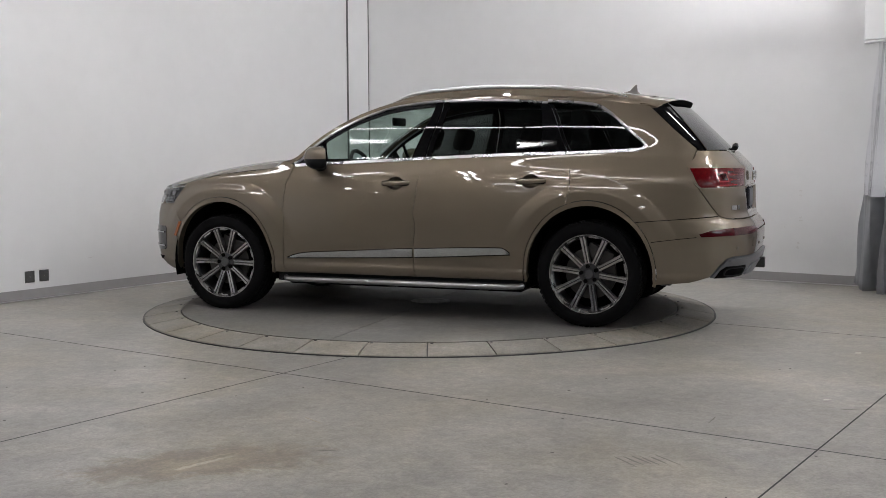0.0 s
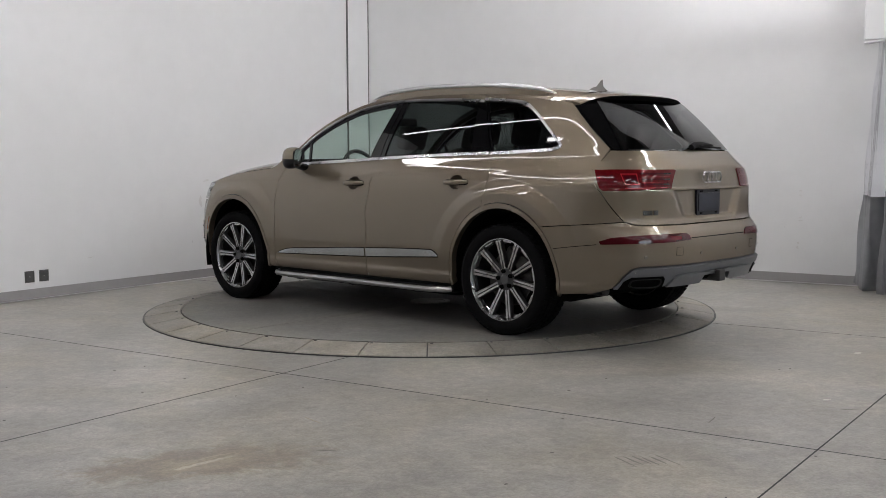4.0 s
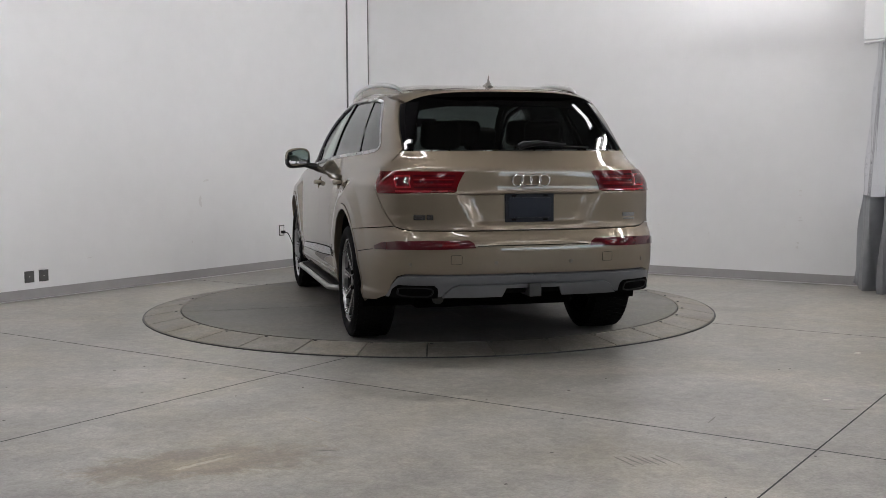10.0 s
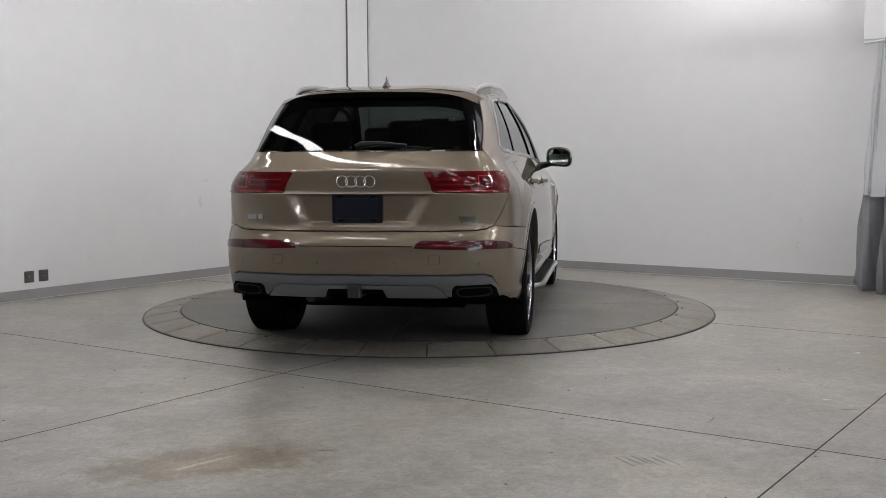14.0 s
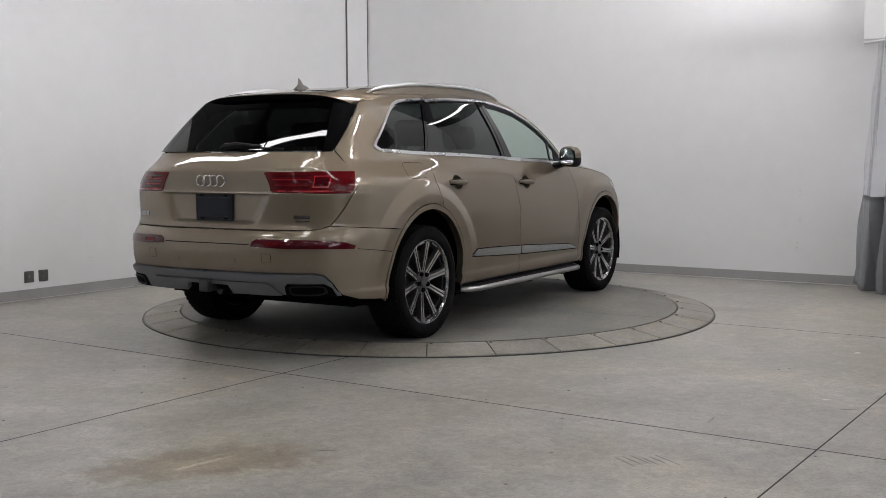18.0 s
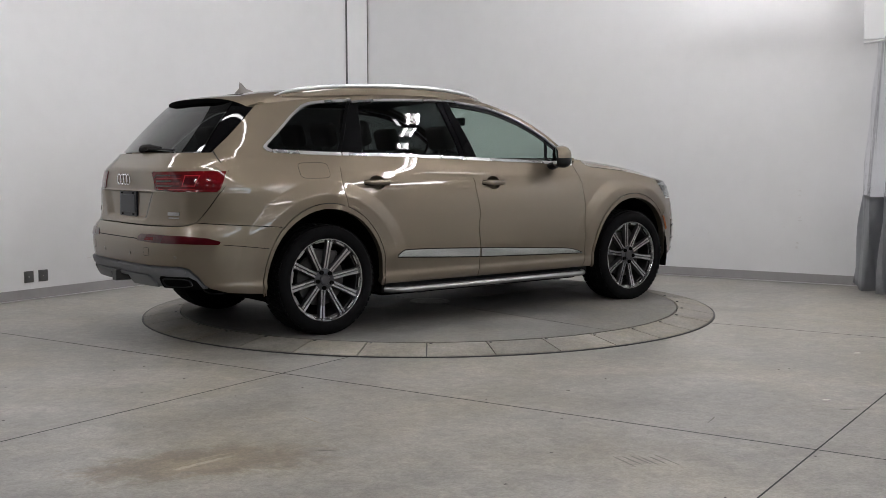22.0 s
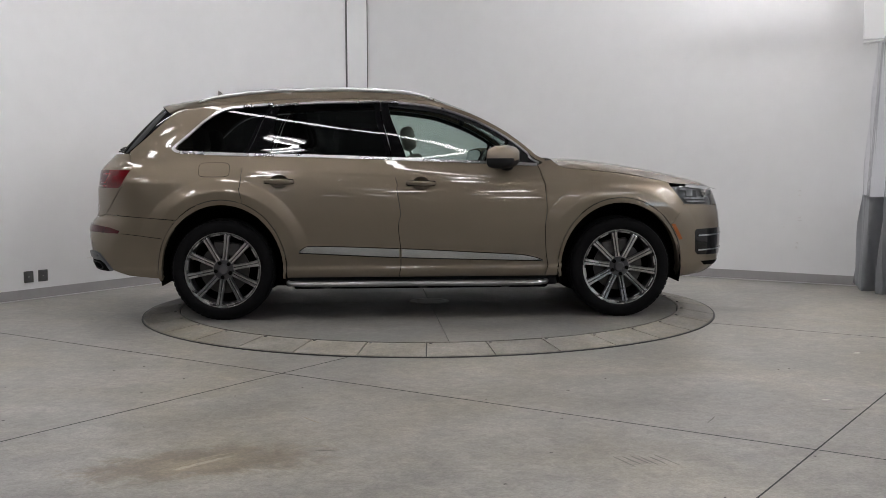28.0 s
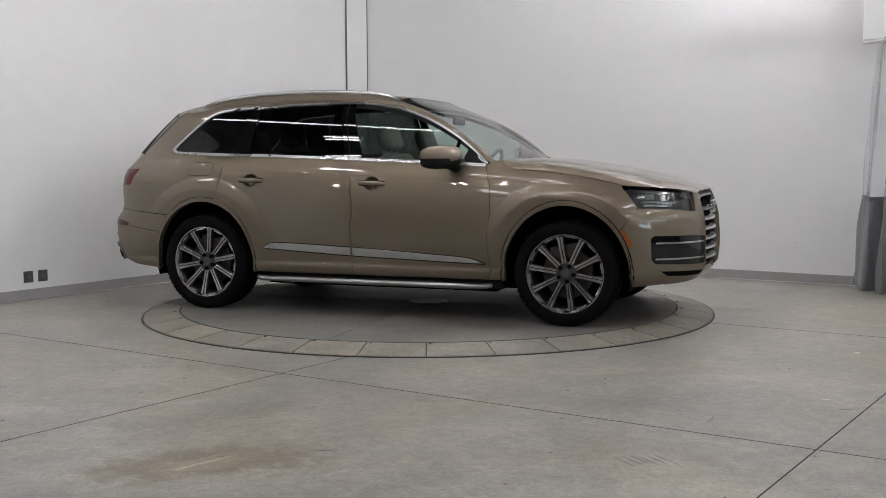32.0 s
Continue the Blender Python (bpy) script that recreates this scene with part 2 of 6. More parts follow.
# ---- the hall ----
def slab(name, a0, a1, b0, b1, z0, z1, mat, label, kind="structure", category=""):
    bm = bmesh.new()
    box(bm, a0, a1, b0, b1, z0, z1, ROOM)
    ob = part(name, bm, mat)
    return tagged(ob, label, category, kind=kind)


slab("floor", LEFT_A - 0.2, RIGHT_A + 0.2, FRONT_B - 0.2, BACK_B + 0.2, FLOOR - 0.2, FLOOR, FLOOR_CONCRETE, "sealed grey concrete floor with stains and saw-cut joints")
slab("wall_left", LEFT_A - 0.2, LEFT_A, FRONT_B, BACK_B, FLOOR, WHITE_TOP, WALL_WHITE, "plain white painted wall with scuffs and grey base")
slab("wall_left", LEFT_A - 0.2, LEFT_A, FRONT_B, BACK_B, WHITE_TOP, CEIL, HALL_GREY, "dark upper wall, added out of view to keep reflections dark")
slab("wall_back", LEFT_A - 0.2, RIGHT_A + 0.2, BACK_B, BACK_B + 0.2, FLOOR, WHITE_TOP, WALL_WHITE, "plain white painted wall with repaired holes")
slab("wall_back", LEFT_A - 0.2, RIGHT_A + 0.2, BACK_B, BACK_B + 0.2, WHITE_TOP, CEIL, HALL_GREY, "dark upper wall, added out of view to keep reflections dark")
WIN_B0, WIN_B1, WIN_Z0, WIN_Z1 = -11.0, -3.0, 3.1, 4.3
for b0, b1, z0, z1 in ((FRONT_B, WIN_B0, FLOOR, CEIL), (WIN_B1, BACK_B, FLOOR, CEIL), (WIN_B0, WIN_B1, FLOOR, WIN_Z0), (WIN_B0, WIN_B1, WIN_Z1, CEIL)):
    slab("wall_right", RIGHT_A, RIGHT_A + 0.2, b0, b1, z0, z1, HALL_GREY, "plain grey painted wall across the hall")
slab("wall_front", LEFT_A - 0.2, RIGHT_A + 0.2, FRONT_B - 0.2, FRONT_B, FLOOR, CEIL, HALL_GREY, "plain grey painted wall at the far end")
slab("ceiling", LEFT_A - 0.2, RIGHT_A + 0.2, FRONT_B - 0.2, BACK_B + 0.2, CEIL, CEIL + 0.2, CEILING_GREY, "plain grey ceiling above the lights")
slab("baseboard", LEFT_A, LEFT_A + 0.012, FRONT_B, BACK_B, FLOOR, FLOOR + 0.093, BASE_GREY, "grey vinyl base along the wall")
slab("baseboard", LEFT_A + 0.012, RIGHT_A, BACK_B - 0.012, BACK_B, FLOOR, FLOOR + 0.093, BASE_GREY, "grey vinyl base along the wall")
slab("trim", LEFT_A + 0.012, LEFT_A + 0.03, FRONT_B, BACK_B, FLOOR, FLOOR + 0.006, SATIN, "thin pale satin strip along the wall's foot")
slab("trim", LEFT_A + 0.03, RIGHT_A, BACK_B - 0.03, BACK_B - 0.012, FLOOR, FLOOR + 0.006, SATIN, "thin pale satin strip along the wall's foot")


PILLAR_JOINT = simple("shadow_joint_grey", (0.12, 0.12, 0.12), 0.8)


# corner pillar: a boxed duct in the corner; dark strips paint its edges' joint shadows
def corner_pillar():
    bm = bmesh.new()
    box(bm, LEFT_A, LEFT_A + 0.025, BACK_B - 0.405, BACK_B - 0.016, FLOOR, CEIL, ROOM)
    tagged(part("pillar", bm, WALL_WHITE), "white boxed-in pillar in the hall's corner", "pillar", kind="structure")
    for b0, b1, d in ((-0.411, -0.405, 0.024), (-0.016, -0.006, 0.032)):
        bm = bmesh.new()
        box(bm, LEFT_A, LEFT_A + d, BACK_B + b0, BACK_B + b1, FLOOR, CEIL, ROOM)
        tagged(part("trim", bm, PILLAR_JOINT), "thin dark strip drawing the shadow joint beside the pillar", kind="structure")


# saw-cut joints in the floor
def floor_joints():
    for name, (a, b), (a2, b2) in (("along", (LEFT_A, -2.79), (RIGHT_A, -2.79)), ("along", (LEFT_A, 0.42), (RIGHT_A, 0.42)), 
                                   ("across", (0.882, FRONT_B), (0.882, -2.05)), ("across", (3.96, FRONT_B), (3.96, BACK_B))):
        bm = bmesh.new()
        w = 0.0038
        if name == "along":
            box(bm, a, a2, b - w, b + w, FLOOR - 0.01, FLOOR + 0.0008, ROOM)
        else:
            box(bm, a - w, a + w, b, b2, FLOOR - 0.01, FLOOR + 0.0008, ROOM)
        tagged(part("trim", bm, JOINT), "dark saw-cut joint in the concrete floor", kind="structure")


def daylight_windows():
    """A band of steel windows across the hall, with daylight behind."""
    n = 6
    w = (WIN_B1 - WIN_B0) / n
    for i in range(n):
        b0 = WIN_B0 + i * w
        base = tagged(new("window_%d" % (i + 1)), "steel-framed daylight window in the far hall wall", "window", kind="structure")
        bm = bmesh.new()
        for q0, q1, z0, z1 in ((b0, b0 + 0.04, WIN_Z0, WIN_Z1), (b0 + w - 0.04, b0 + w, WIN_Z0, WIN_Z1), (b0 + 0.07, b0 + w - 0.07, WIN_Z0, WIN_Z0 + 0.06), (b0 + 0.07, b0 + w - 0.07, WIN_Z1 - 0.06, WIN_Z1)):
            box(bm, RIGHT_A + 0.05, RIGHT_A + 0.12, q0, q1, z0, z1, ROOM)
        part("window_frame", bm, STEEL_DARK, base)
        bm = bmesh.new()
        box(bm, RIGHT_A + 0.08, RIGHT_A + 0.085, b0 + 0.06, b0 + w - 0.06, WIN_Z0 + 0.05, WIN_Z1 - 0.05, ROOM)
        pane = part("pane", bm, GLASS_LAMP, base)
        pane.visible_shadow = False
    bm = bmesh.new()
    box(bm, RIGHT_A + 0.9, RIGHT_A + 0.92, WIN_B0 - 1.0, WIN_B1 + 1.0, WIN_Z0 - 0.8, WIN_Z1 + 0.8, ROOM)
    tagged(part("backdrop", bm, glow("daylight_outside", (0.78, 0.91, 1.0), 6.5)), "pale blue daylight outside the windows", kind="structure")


corner_pillar()
floor_joints()
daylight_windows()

# ---- the turntable ----
R_IN, R_TOP, R_OUT = 2.035, 2.05, 2.33
DISC_Z = 0.0
TILE_STEP = 10.93


def ramp_slab_mesh():
    """One wedge of the fixed ramp ring, rising from the floor to the disc."""
    bm = bmesh.new()
    half = math.radians(TILE_STEP / 2) - 0.0022
    cols = []
    for i in range(9):
        q = -half + 2 * half * i / 8
        d = Vector((math.sin(q), -math.cos(q), 0))
        row = []
        for r, z in ((R_TOP, FLOOR - 0.01), (R_TOP, -0.006), (R_TOP + 0.006, -0.001), (R_TOP + 0.045, -0.003), (R_OUT - 0.006, FLOOR + 0.012), (R_OUT, FLOOR + 0.008), (R_OUT, FLOOR - 0.01)):
            v = d * r
            row.append(bm.verts.new((v.x, v.y, z)))
        cols.append(row)
    for A, B in zip(cols, cols[1:]):
        for i in range(6):
            bm.faces.new((A[i], B[i], B[i + 1], A[i + 1]))
    bm.faces.new(cols[0])
    bm.faces.new(cols[-1][::-1])
    bmesh.ops.recalc_face_normals(bm, faces=bm.faces)
    me = bpy.data.meshes.new("ramp_slab")
    bm.to_mesh(me)
    bm.free()
    me.materials.append(SLAB_CONCRETE)
    return me


def ramp_ring():
    base = tagged(new("turntable_ramp"), "ring of sloping concrete slabs around the turntable", "ramp")
    bm = bmesh.new()
    lathe(bm, [(R_IN + 0.008, FLOOR - 0.03), (R_IN + 0.008, -0.018), (R_TOP + 0.02, -0.012), (R_OUT - 0.01, FLOOR + 0.002), (R_OUT + 0.014, FLOOR + 0.002), (R_OUT + 0.014, FLOOR - 0.03)], 96, "z", True)
    part("bed", bm, JOINT, base)
    bm = bmesh.new()
    lathe(bm, [(R_OUT + 0.004, FLOOR), (R_OUT + 0.004, FLOOR + 0.008), (R_OUT + 0.012, FLOOR + 0.008), (R_OUT + 0.012, FLOOR)], 128, "z", True)
    part("edge_band", bm, STEEL_DARK, base, "thin dark steel band at the ramp's foot")
    me = ramp_slab_mesh()
    dot = bmesh.new()
    bmesh.ops.create_cone(dot, cap_ends=True, segments=10, radius1=0.011, radius2=0.010, depth=0.006)
    dme = bpy.data.meshes.new("bolt")
    dot.to_mesh(dme)
    dot.free()
    dme.materials.append(STEEL_DARK)
    n = 33
    for i in range(n):
        q = math.radians(-0.53 + TILE_STEP / 2 + 360 / n * i)
        ob = part("slab", me, None, base)
        ob.rotation_euler = (0, 0, q)
        b2 = part("bolt", dme, None, base)
        qq = q + math.radians(-TILE_STEP / 2 + 0.75)
        b2.location = ((R_TOP + 0.03) * math.sin(qq), -(R_TOP + 0.03) * math.cos(qq), -0.0015)


def turntable():
    base = tagged(new("turntable"), "round concrete turntable disc with four segments and centre cover", "turntable")
    for i in range(4):
        bm = bmesh.new()
        n = 48
        g = 0.0025
        arc = [(g, g)]
        q0, q1 = math.asin(g / (R_IN + 0.004)), math.pi / 2 - math.asin(g / (R_IN + 0.004))
        arc += [((R_IN + 0.004) * math.cos(q0 + (q1 - q0) * j / n), (R_IN + 0.004) * math.sin(q0 + (q1 - q0) * j / n)) for j in range(n + 1)]
        top = [bm.verts.new((x, y, 0)) for x, y in arc]
        low = [bm.verts.new((x, y, -0.04)) for x, y in arc]
        bm.faces.new(top)
        for j in range(len(arc)):
            k = (j + 1) % len(arc)
            bm.faces.new((top[j], low[j], low[k], top[k]))
        bmesh.ops.recalc_face_normals(bm, faces=bm.faces)
        ob = part("segment", bm, DISC_CONCRETE, base)
        ob.rotation_euler = (0, 0, math.radians(90 * i + DISC_TURN))
        ob.location.z = DISC_Z
    bm = bmesh.new()
    lathe(bm, [(0, -0.012), (R_IN - 0.002, -0.012), (R_IN - 0.002, -0.05), (0, -0.05)], 96, "z")
    part("disc_bed", bm, JOINT, base)
    bm = bmesh.new()
    lathe(bm, [(0, 0.007), (0.10, 0.007), (0.105, 0.004), (0.12, 0.004), (0.125, 0.008), (0.165, 0.008), (0.17, 0.001), (0.17, -0.004), (0, -0.004)], 40, "z")
    cover = part("centre_cover", bm, simple("worn_steel_cover", (0.30, 0.29, 0.27), 0.5, metal=0.5), base, "round worn metal cover")
    return base


DISC_TURN = 2.0
ramp_ring()
disc = turntable()

# ---- lights of the hall ----
LOOP_Z = 3.4


def light_line(lengths, lit=LIGHT_STRIP, w=0.038):
    """A hung line of white light: flat lit faces below slim housings; lengths are pairs of room places."""
    base = tagged(new("line_light"), "long slim white line light hung over the turntable", "lamp", "line lights")

    def run(pts, name):
        bm, hm = bmesh.new(), bmesh.new()
        rows, hrows = [], []
        for i, p in enumerate(pts):
            d = (pts[min(i + 1, len(pts) - 1)] - pts[max(i - 1, 0)]).normalized()
            s = Vector((-d.y, d.x, 0)) * w
            rows.append([bm.verts.new(p + s), bm.verts.new(p - s), bm.verts.new(p - s + Vector((0, 0, 0.012))), bm.verts.new(p + s + Vector((0, 0, 0.012)))])
            hrows.append([hm.verts.new(p + s * 1.2 + Vector((0, 0, 0.014))), hm.verts.new(p - s * 1.2 + Vector((0, 0, 0.014))), hm.verts.new(p - s * 1.2 + Vector((0, 0, 0.08))), hm.verts.new(p + s * 1.2 + Vector((0, 0, 0.08)))])
        for m, rr in ((bm, rows), (hm, hrows)):
            for A, B in zip(rr, rr[1:]):
                for k in range(4):
                    m.faces.new((A[k], A[(k + 1) % 4], B[(k + 1) % 4], B[k]))
            m.faces.new(rr[0])
            m.faces.new(rr[-1][::-1])
            bmesh.ops.recalc_face_normals(m, faces=m.faces)
        part(name, bm, lit, base, "glowing white strip")
        part("housing", hm, CEILING_GREY, base)
    for (a0, b0), (a1, b1) in lengths:
        run([room(a0, b0, LOOP_Z), room(a1, b1, LOOP_Z)], "light_strip")
        p = room((a0 + a1) / 2, (b0 + b1) / 2, LOOP_Z)
        bm = bmesh.new()
        tube(bm, [p + Vector((0, 0, 0.08)), Vector((p.x, p.y, CEIL))], 0.004, 6)
        part("cable", bm, STEEL_DARK, base)


def batten(a, b, length, turn=0.0, lit=None, high=4.3):
    """A ceiling batten with two glowing tubes; also used for the added fill rows."""
    base = tagged(new("ceiling_batten"), "white ceiling batten with two bright tubes; wall and front rows are added fill", "lamp", "ceiling battens")
    base.matrix_world = Matrix.Translation(room(a, b, high)) @ pose(0, 0, 0, 0, 0, ROOM_TURN + turn)
    bm = bmesh.new()
    box(bm, -length / 2 - 0.03, length / 2 + 0.03, -0.16, 0.16, 0.03, 0.09, bevel=0.01)
    part("housing", bm, WALL_WHITE, base)
    for y in (-0.1, 0.1):
        bm = bmesh.new()
        tube(bm, [(-length / 2, y, 0), (length / 2, y, 0)], 0.022, 8)
        part("tube", smooth(bm), lit or BATTEN_GLOW, base)
    for x in (-length / 2, length / 2):
        bm = bmesh.new()
        tube(bm, [(x, 0, 0.09), (x, 0, CEIL - high)], 0.005, 6)
        part("hanger", bm, STEEL_DARK, base)


BATTEN_GLOW = glow("batten_tube", (1.0, 0.972, 0.985), 34.0)
light_line((((-2.98, -2.60), (-1.0, -2.60)), ((-0.96, -2.60), (0.98, -2.60)), ((1.02, -2.60), (2.95, -2.60))))
light_line((((0.9, 2.80), (2.68, 2.80)),), LIGHT_STRIP_DIM)
light_line((((2.30, -0.06), (2.72, 0.02)),), LIGHT_STRIP_DIM, 0.022)
WALL_FILL_GLOW = glow("wall_fill_tube", (1.0, 0.972, 0.985), 122.0)
for a in (-1.5, 1.2, 4.6):
    batten(a, -4.8, 0.6)
LEFT_FILL_GLOW = glow("left_fill_tube", (1.0, 0.972, 0.985), 84.0)
FAR_FILL_GLOW = glow("far_fill_tube", (1.0, 0.972, 0.985), 7.0)
# unseen front-hall battens, added as weak even fill
for b in (-8.4, -11.8, -13.6):
    for a in (0.5, 3.0, 5.5, 8.0):
        batten(a, b, 0.6, 0.0, FAR_FILL_GLOW)
# unseen battens along the two walls, added to brighten the white paint
for b in (-9.6, -7.8, -0.9, 0.9):
    batten(-0.4, b, 1.2, 90, LEFT_FILL_GLOW, 5.6)
for a in (0.5, 4.4, 6.2, 8.0, 9.8):
    batten(a, 1.5, 1.2, 0, WALL_FILL_GLOW, 5.6)


def bay_lamp(a, b):
    """A small round lamp on a rod, far back in the hall."""
    base = tagged(new("bay_lamp"), "small round bright lamp hung from the ceiling", "lamp", "bay lamps")
    base.matrix_world = Matrix.Translation(room(a, b, 4.4))
    bm = bmesh.new()
    lathe(bm, [(0, 0.16), (0.03, 0.16), (0.05, 0.05), (0.11, 0.01), (0.11, 0.0), (0.085, 0.004)], 20, "z")
    part("shade", smooth(bm, 50), CEILING_GREY, base)
    bm = bmesh.new()
    lathe(bm, [(0, 0.004), (0.052, 0.004), (0.050, 0.012), (0, 0.012)], 16, "z")
    part("lens", bm, BAY_GLOW, base)
    bm = bmesh.new()
    tube(bm, [(0, 0, 0.16), (0, 0, CEIL - 4.4)], 0.008, 6)
    part("rod", bm, STEEL_DARK, base)


BAY_GLOW = glow("bay_lamp_glow", (1.0, 0.972, 0.985), 190.0)
for b in (-6.6, -9.4, -12.4):
    for a in (-2.4, 0.6, 3.6):
        bay_lamp(a, b)
HALL_GLOW = glow("hall_batten_tube", (1.0, 0.972, 0.985), 22.0)
for b in (-9.6, -6.6, -3.6, -0.6, 2.2):
    for a in (7.0, 10.0, 13.0, 16.0, 18.8):
        batten(a, b, 1.2, 90, HALL_GLOW, 4.6)

# ---- the car: one skin for all its panels ----
# Car axes: x forward from mid-wheelbase, y to its left, z up from the disc.
OFF = (-0.074, -0.009, 0.0)
HUB_F, HUB_R, HUB_Z = 1.497, -1.497, 0.378
REAR = pc((0.28, -2.42), (0.33, -2.50), (0.40, -2.558), (0.49, -2.592), (0.56, -2.606), (0.63, -2.611), (0.68, -2.606), (0.70, -2.601), (0.745, -2.577), (0.775, -2.552), (0.82, -2.542), (0.97, -2.537), (0.992, -2.535), (1.005, -2.522),
          (1.10, -2.516), (1.128, -2.514), (1.145, -2.507), (1.165, -2.49), (1.21, -2.446), (1.25, -2.405), (1.30, -2.3535), (1.45, -2.1975), (1.60, -2.0395), (1.75, -1.88))
FRONT = pc((0.26, 2.28), (0.34, 2.38), (0.41, 2.43), (0.57, 2.440), (0.75, 2.430), (0.82, 2.415), (0.93, 2.375), (0.965, 2.355), (1.00, 2.325), (1.06, 2.22), (1.2, 1.9))
HALF = pc((0.26, 0.908), (0.30, 0.935), (0.335, 0.948), (0.370, 0.9525), (0.378, 0.952), (0.384, 0.9505), (0.400, 0.946), (0.408, 0.945), (0.43, 0.946), (0.46, 0.948), (0.50, 0.951), (0.56, 0.9545), (0.62, 0.955), (0.70, 0.954),
          (0.80, 0.951), (0.87, 0.9475), (0.95, 0.9425), (1.00, 0.938), (1.058, 0.931), (1.066, 0.929), (1.076, 0.9265), (1.10, 0.9185),
          (1.14, 0.902), (1.18, 0.885), (1.21, 0.8725), (1.24, 0.8615), (1.30, 0.8415), (1.35, 0.8245), (1.40, 0.806), (1.45, 0.7845), (1.50, 0.760), (1.55, 0.7325), (1.60, 0.702), (1.66, 0.655), (1.70, 0.60), (1.76, 0.50))
# the doors swell outwards below the shoulder; the blisters over the wheels stand out most near their tops
BELLY = pc((0.30, 0.008), (0.40, 0.013), (0.50, 0.021), (0.56, 0.0245), (0.65, 0.025), (0.80, 0.023), (0.87, 0.020), (0.95, 0.014), (1.00, 0.008), (1.058, 0.0))
SWELL = pc((0.36, 0.0), (0.50, 0.005), (0.65, 0.011), (0.80, 0.020), (0.90, 0.027), (1.00, 0.034), (1.10, 0.036))


def ramp(a, b, v, k=0.16):
    """A straight slope from 0 to 1 with short rounded ends."""
    t = np.clip((np.asarray(v, float) - a) / (b - a), 0, 1)
    u = np.minimum(t, 1 - t)
    f = np.where(u < k, u * u / (2 * k), u - k / 2) / (1 - k)
    return np.where(t < 0.5, f, 1 - f)


def half_width(x, z):
    zz = z + 0.033 * x * step(0.6, 1.0, z)
    w = HALF(zz) - 0.030 * (x + 0.3) ** 2 * step(1.02, 1.22, z) * np.where(x < -0.3, 1.0, 0.55) - 0.004 * x * x * (1 - step(1.02, 1.22, z))
    up = 1 - step(0.98, 1.10, zz)
    w = w + BELLY(zz) * (1 - step(1.6, 2.3, np.abs(x)))
    for cx, rx in ((HUB_R, 0.655), (HUB_F, 0.665)):
        r = np.hypot((x - cx) / rx, (z - 0.38) / (rx + 0.01))
        w = w + SWELL(z) * (1 - ramp(0.87, 1.04, r)) * up
    return w


NF = 3.0
ARC = 1.15
LONG = 3.4


def even(u, e):
    """Spreads the corner's angle evenly along its bend."""
    return u ** e / (u ** e + (1 - u) ** e)


def wrap(s, z):
    """The skin's place for s (metres along the body from the rear's corner) and height z; the left side."""
    s, z = np.asarray(s, float), np.asarray(z, float)
    rear, front = REAR(z), FRONT(z)
    ar = 0.70 - 0.08 * step(0.8, 1.1, z) - 0.10 * step(1.25, 1.6, z)
    af = 0.93 - 0.15 * step(0.95, 1.2, z)
    xr, xf = rear + ar, front - af
    nr = 3.6 + 0.8 * step(1.12, 1.35, z)
    q = even(np.clip(-s / ARC, 0, 1), nr / 2) * np.pi / 2
    p = even(np.clip((s - LONG) / ARC, 0, 1), NF / 2) * np.pi / 2
    x = np.where(s < 0, xr - ar * np.sin(q) ** (2 / nr), np.where(s > LONG, xf + af * np.sin(p) ** (2 / NF), xr + (xf - xr) * s / LONG))
    k = np.where(s < 0, np.cos(q) ** (2 / nr), np.where(s > LONG, np.cos(p) ** (2 / NF), 1.0))
    y = half_width(x, z) * k
    # the tailgate's number plate recess, with slanted cheeks
    rec = step(0.795, 0.83, z) * (1 - step(0.984, 0.992, z)) * (1 - step(0.36, 0.47, y + 0.55 * (0.80 - z) + 0.1)) * (s < 0)
    x = x + 0.030 * rec
    return x, y


def skin(s, z, out=0.0):
    x, y = wrap(s, z)
    P = np.stack([x, y, np.asarray(z, float) + 0 * x], -1)
    e = 0.002
    sm, sp = np.maximum(s - e, -ARC), np.minimum(s + e, LONG + ARC)
    x1, y1 = wrap(sp, z)
    x0, y0 = wrap(sm, z)
    x3, y3 = wrap(s, z + e)
    x2, y2 = wrap(s, z - e)
    du = np.stack([x1 - x0, y1 - y0, 0 * x], -1)
    dv = np.stack([x3 - x2, y3 - y2, 2 * e + 0 * x], -1)
    N = np.cross(dv, du)
    # at the centre lines the tangent runs straight across
    flat = np.abs(y) < 1e-3
    N[flat, 1] = 0
    N /= np.linalg.norm(N, axis=-1, keepdims=True) + 1e-12
    return P + N * np.asarray(out)[..., None] if np.ndim(out) else P + N * out, N


def find_all(pts):
    """s for places (kind, v, z): a side place x ('s'), a rear place y ('r') or a front place y ('f')."""
    lim = {"s": (-ARC, LONG + ARC), "r": (-ARC, 0.3), "f": (LONG - 0.3, LONG + ARC)}
    lo = np.array([lim[k][0] for k, v, z in pts])
    hi = np.array([lim[k][1] for k, v, z in pts])
    v, z = np.array([p[1] for p in pts], float), np.array([p[2] for p in pts], float)
    isx, isf = np.array([k == "s" for k, _, _ in pts]), np.array([k == "f" for k, _, _ in pts])
    for _ in range(34):
        mid = (lo + hi) / 2
        x, y = wrap(mid, z)
        low = np.where(isx, x < v, np.where(isf, y > v, y < v))
        lo, hi = np.where(low, mid, lo), np.where(low, hi, mid)
    return (lo + hi) / 2


def find(kind, v, z):
    return float(find_all([(kind, v, z)])[0])


LOOPS = {}


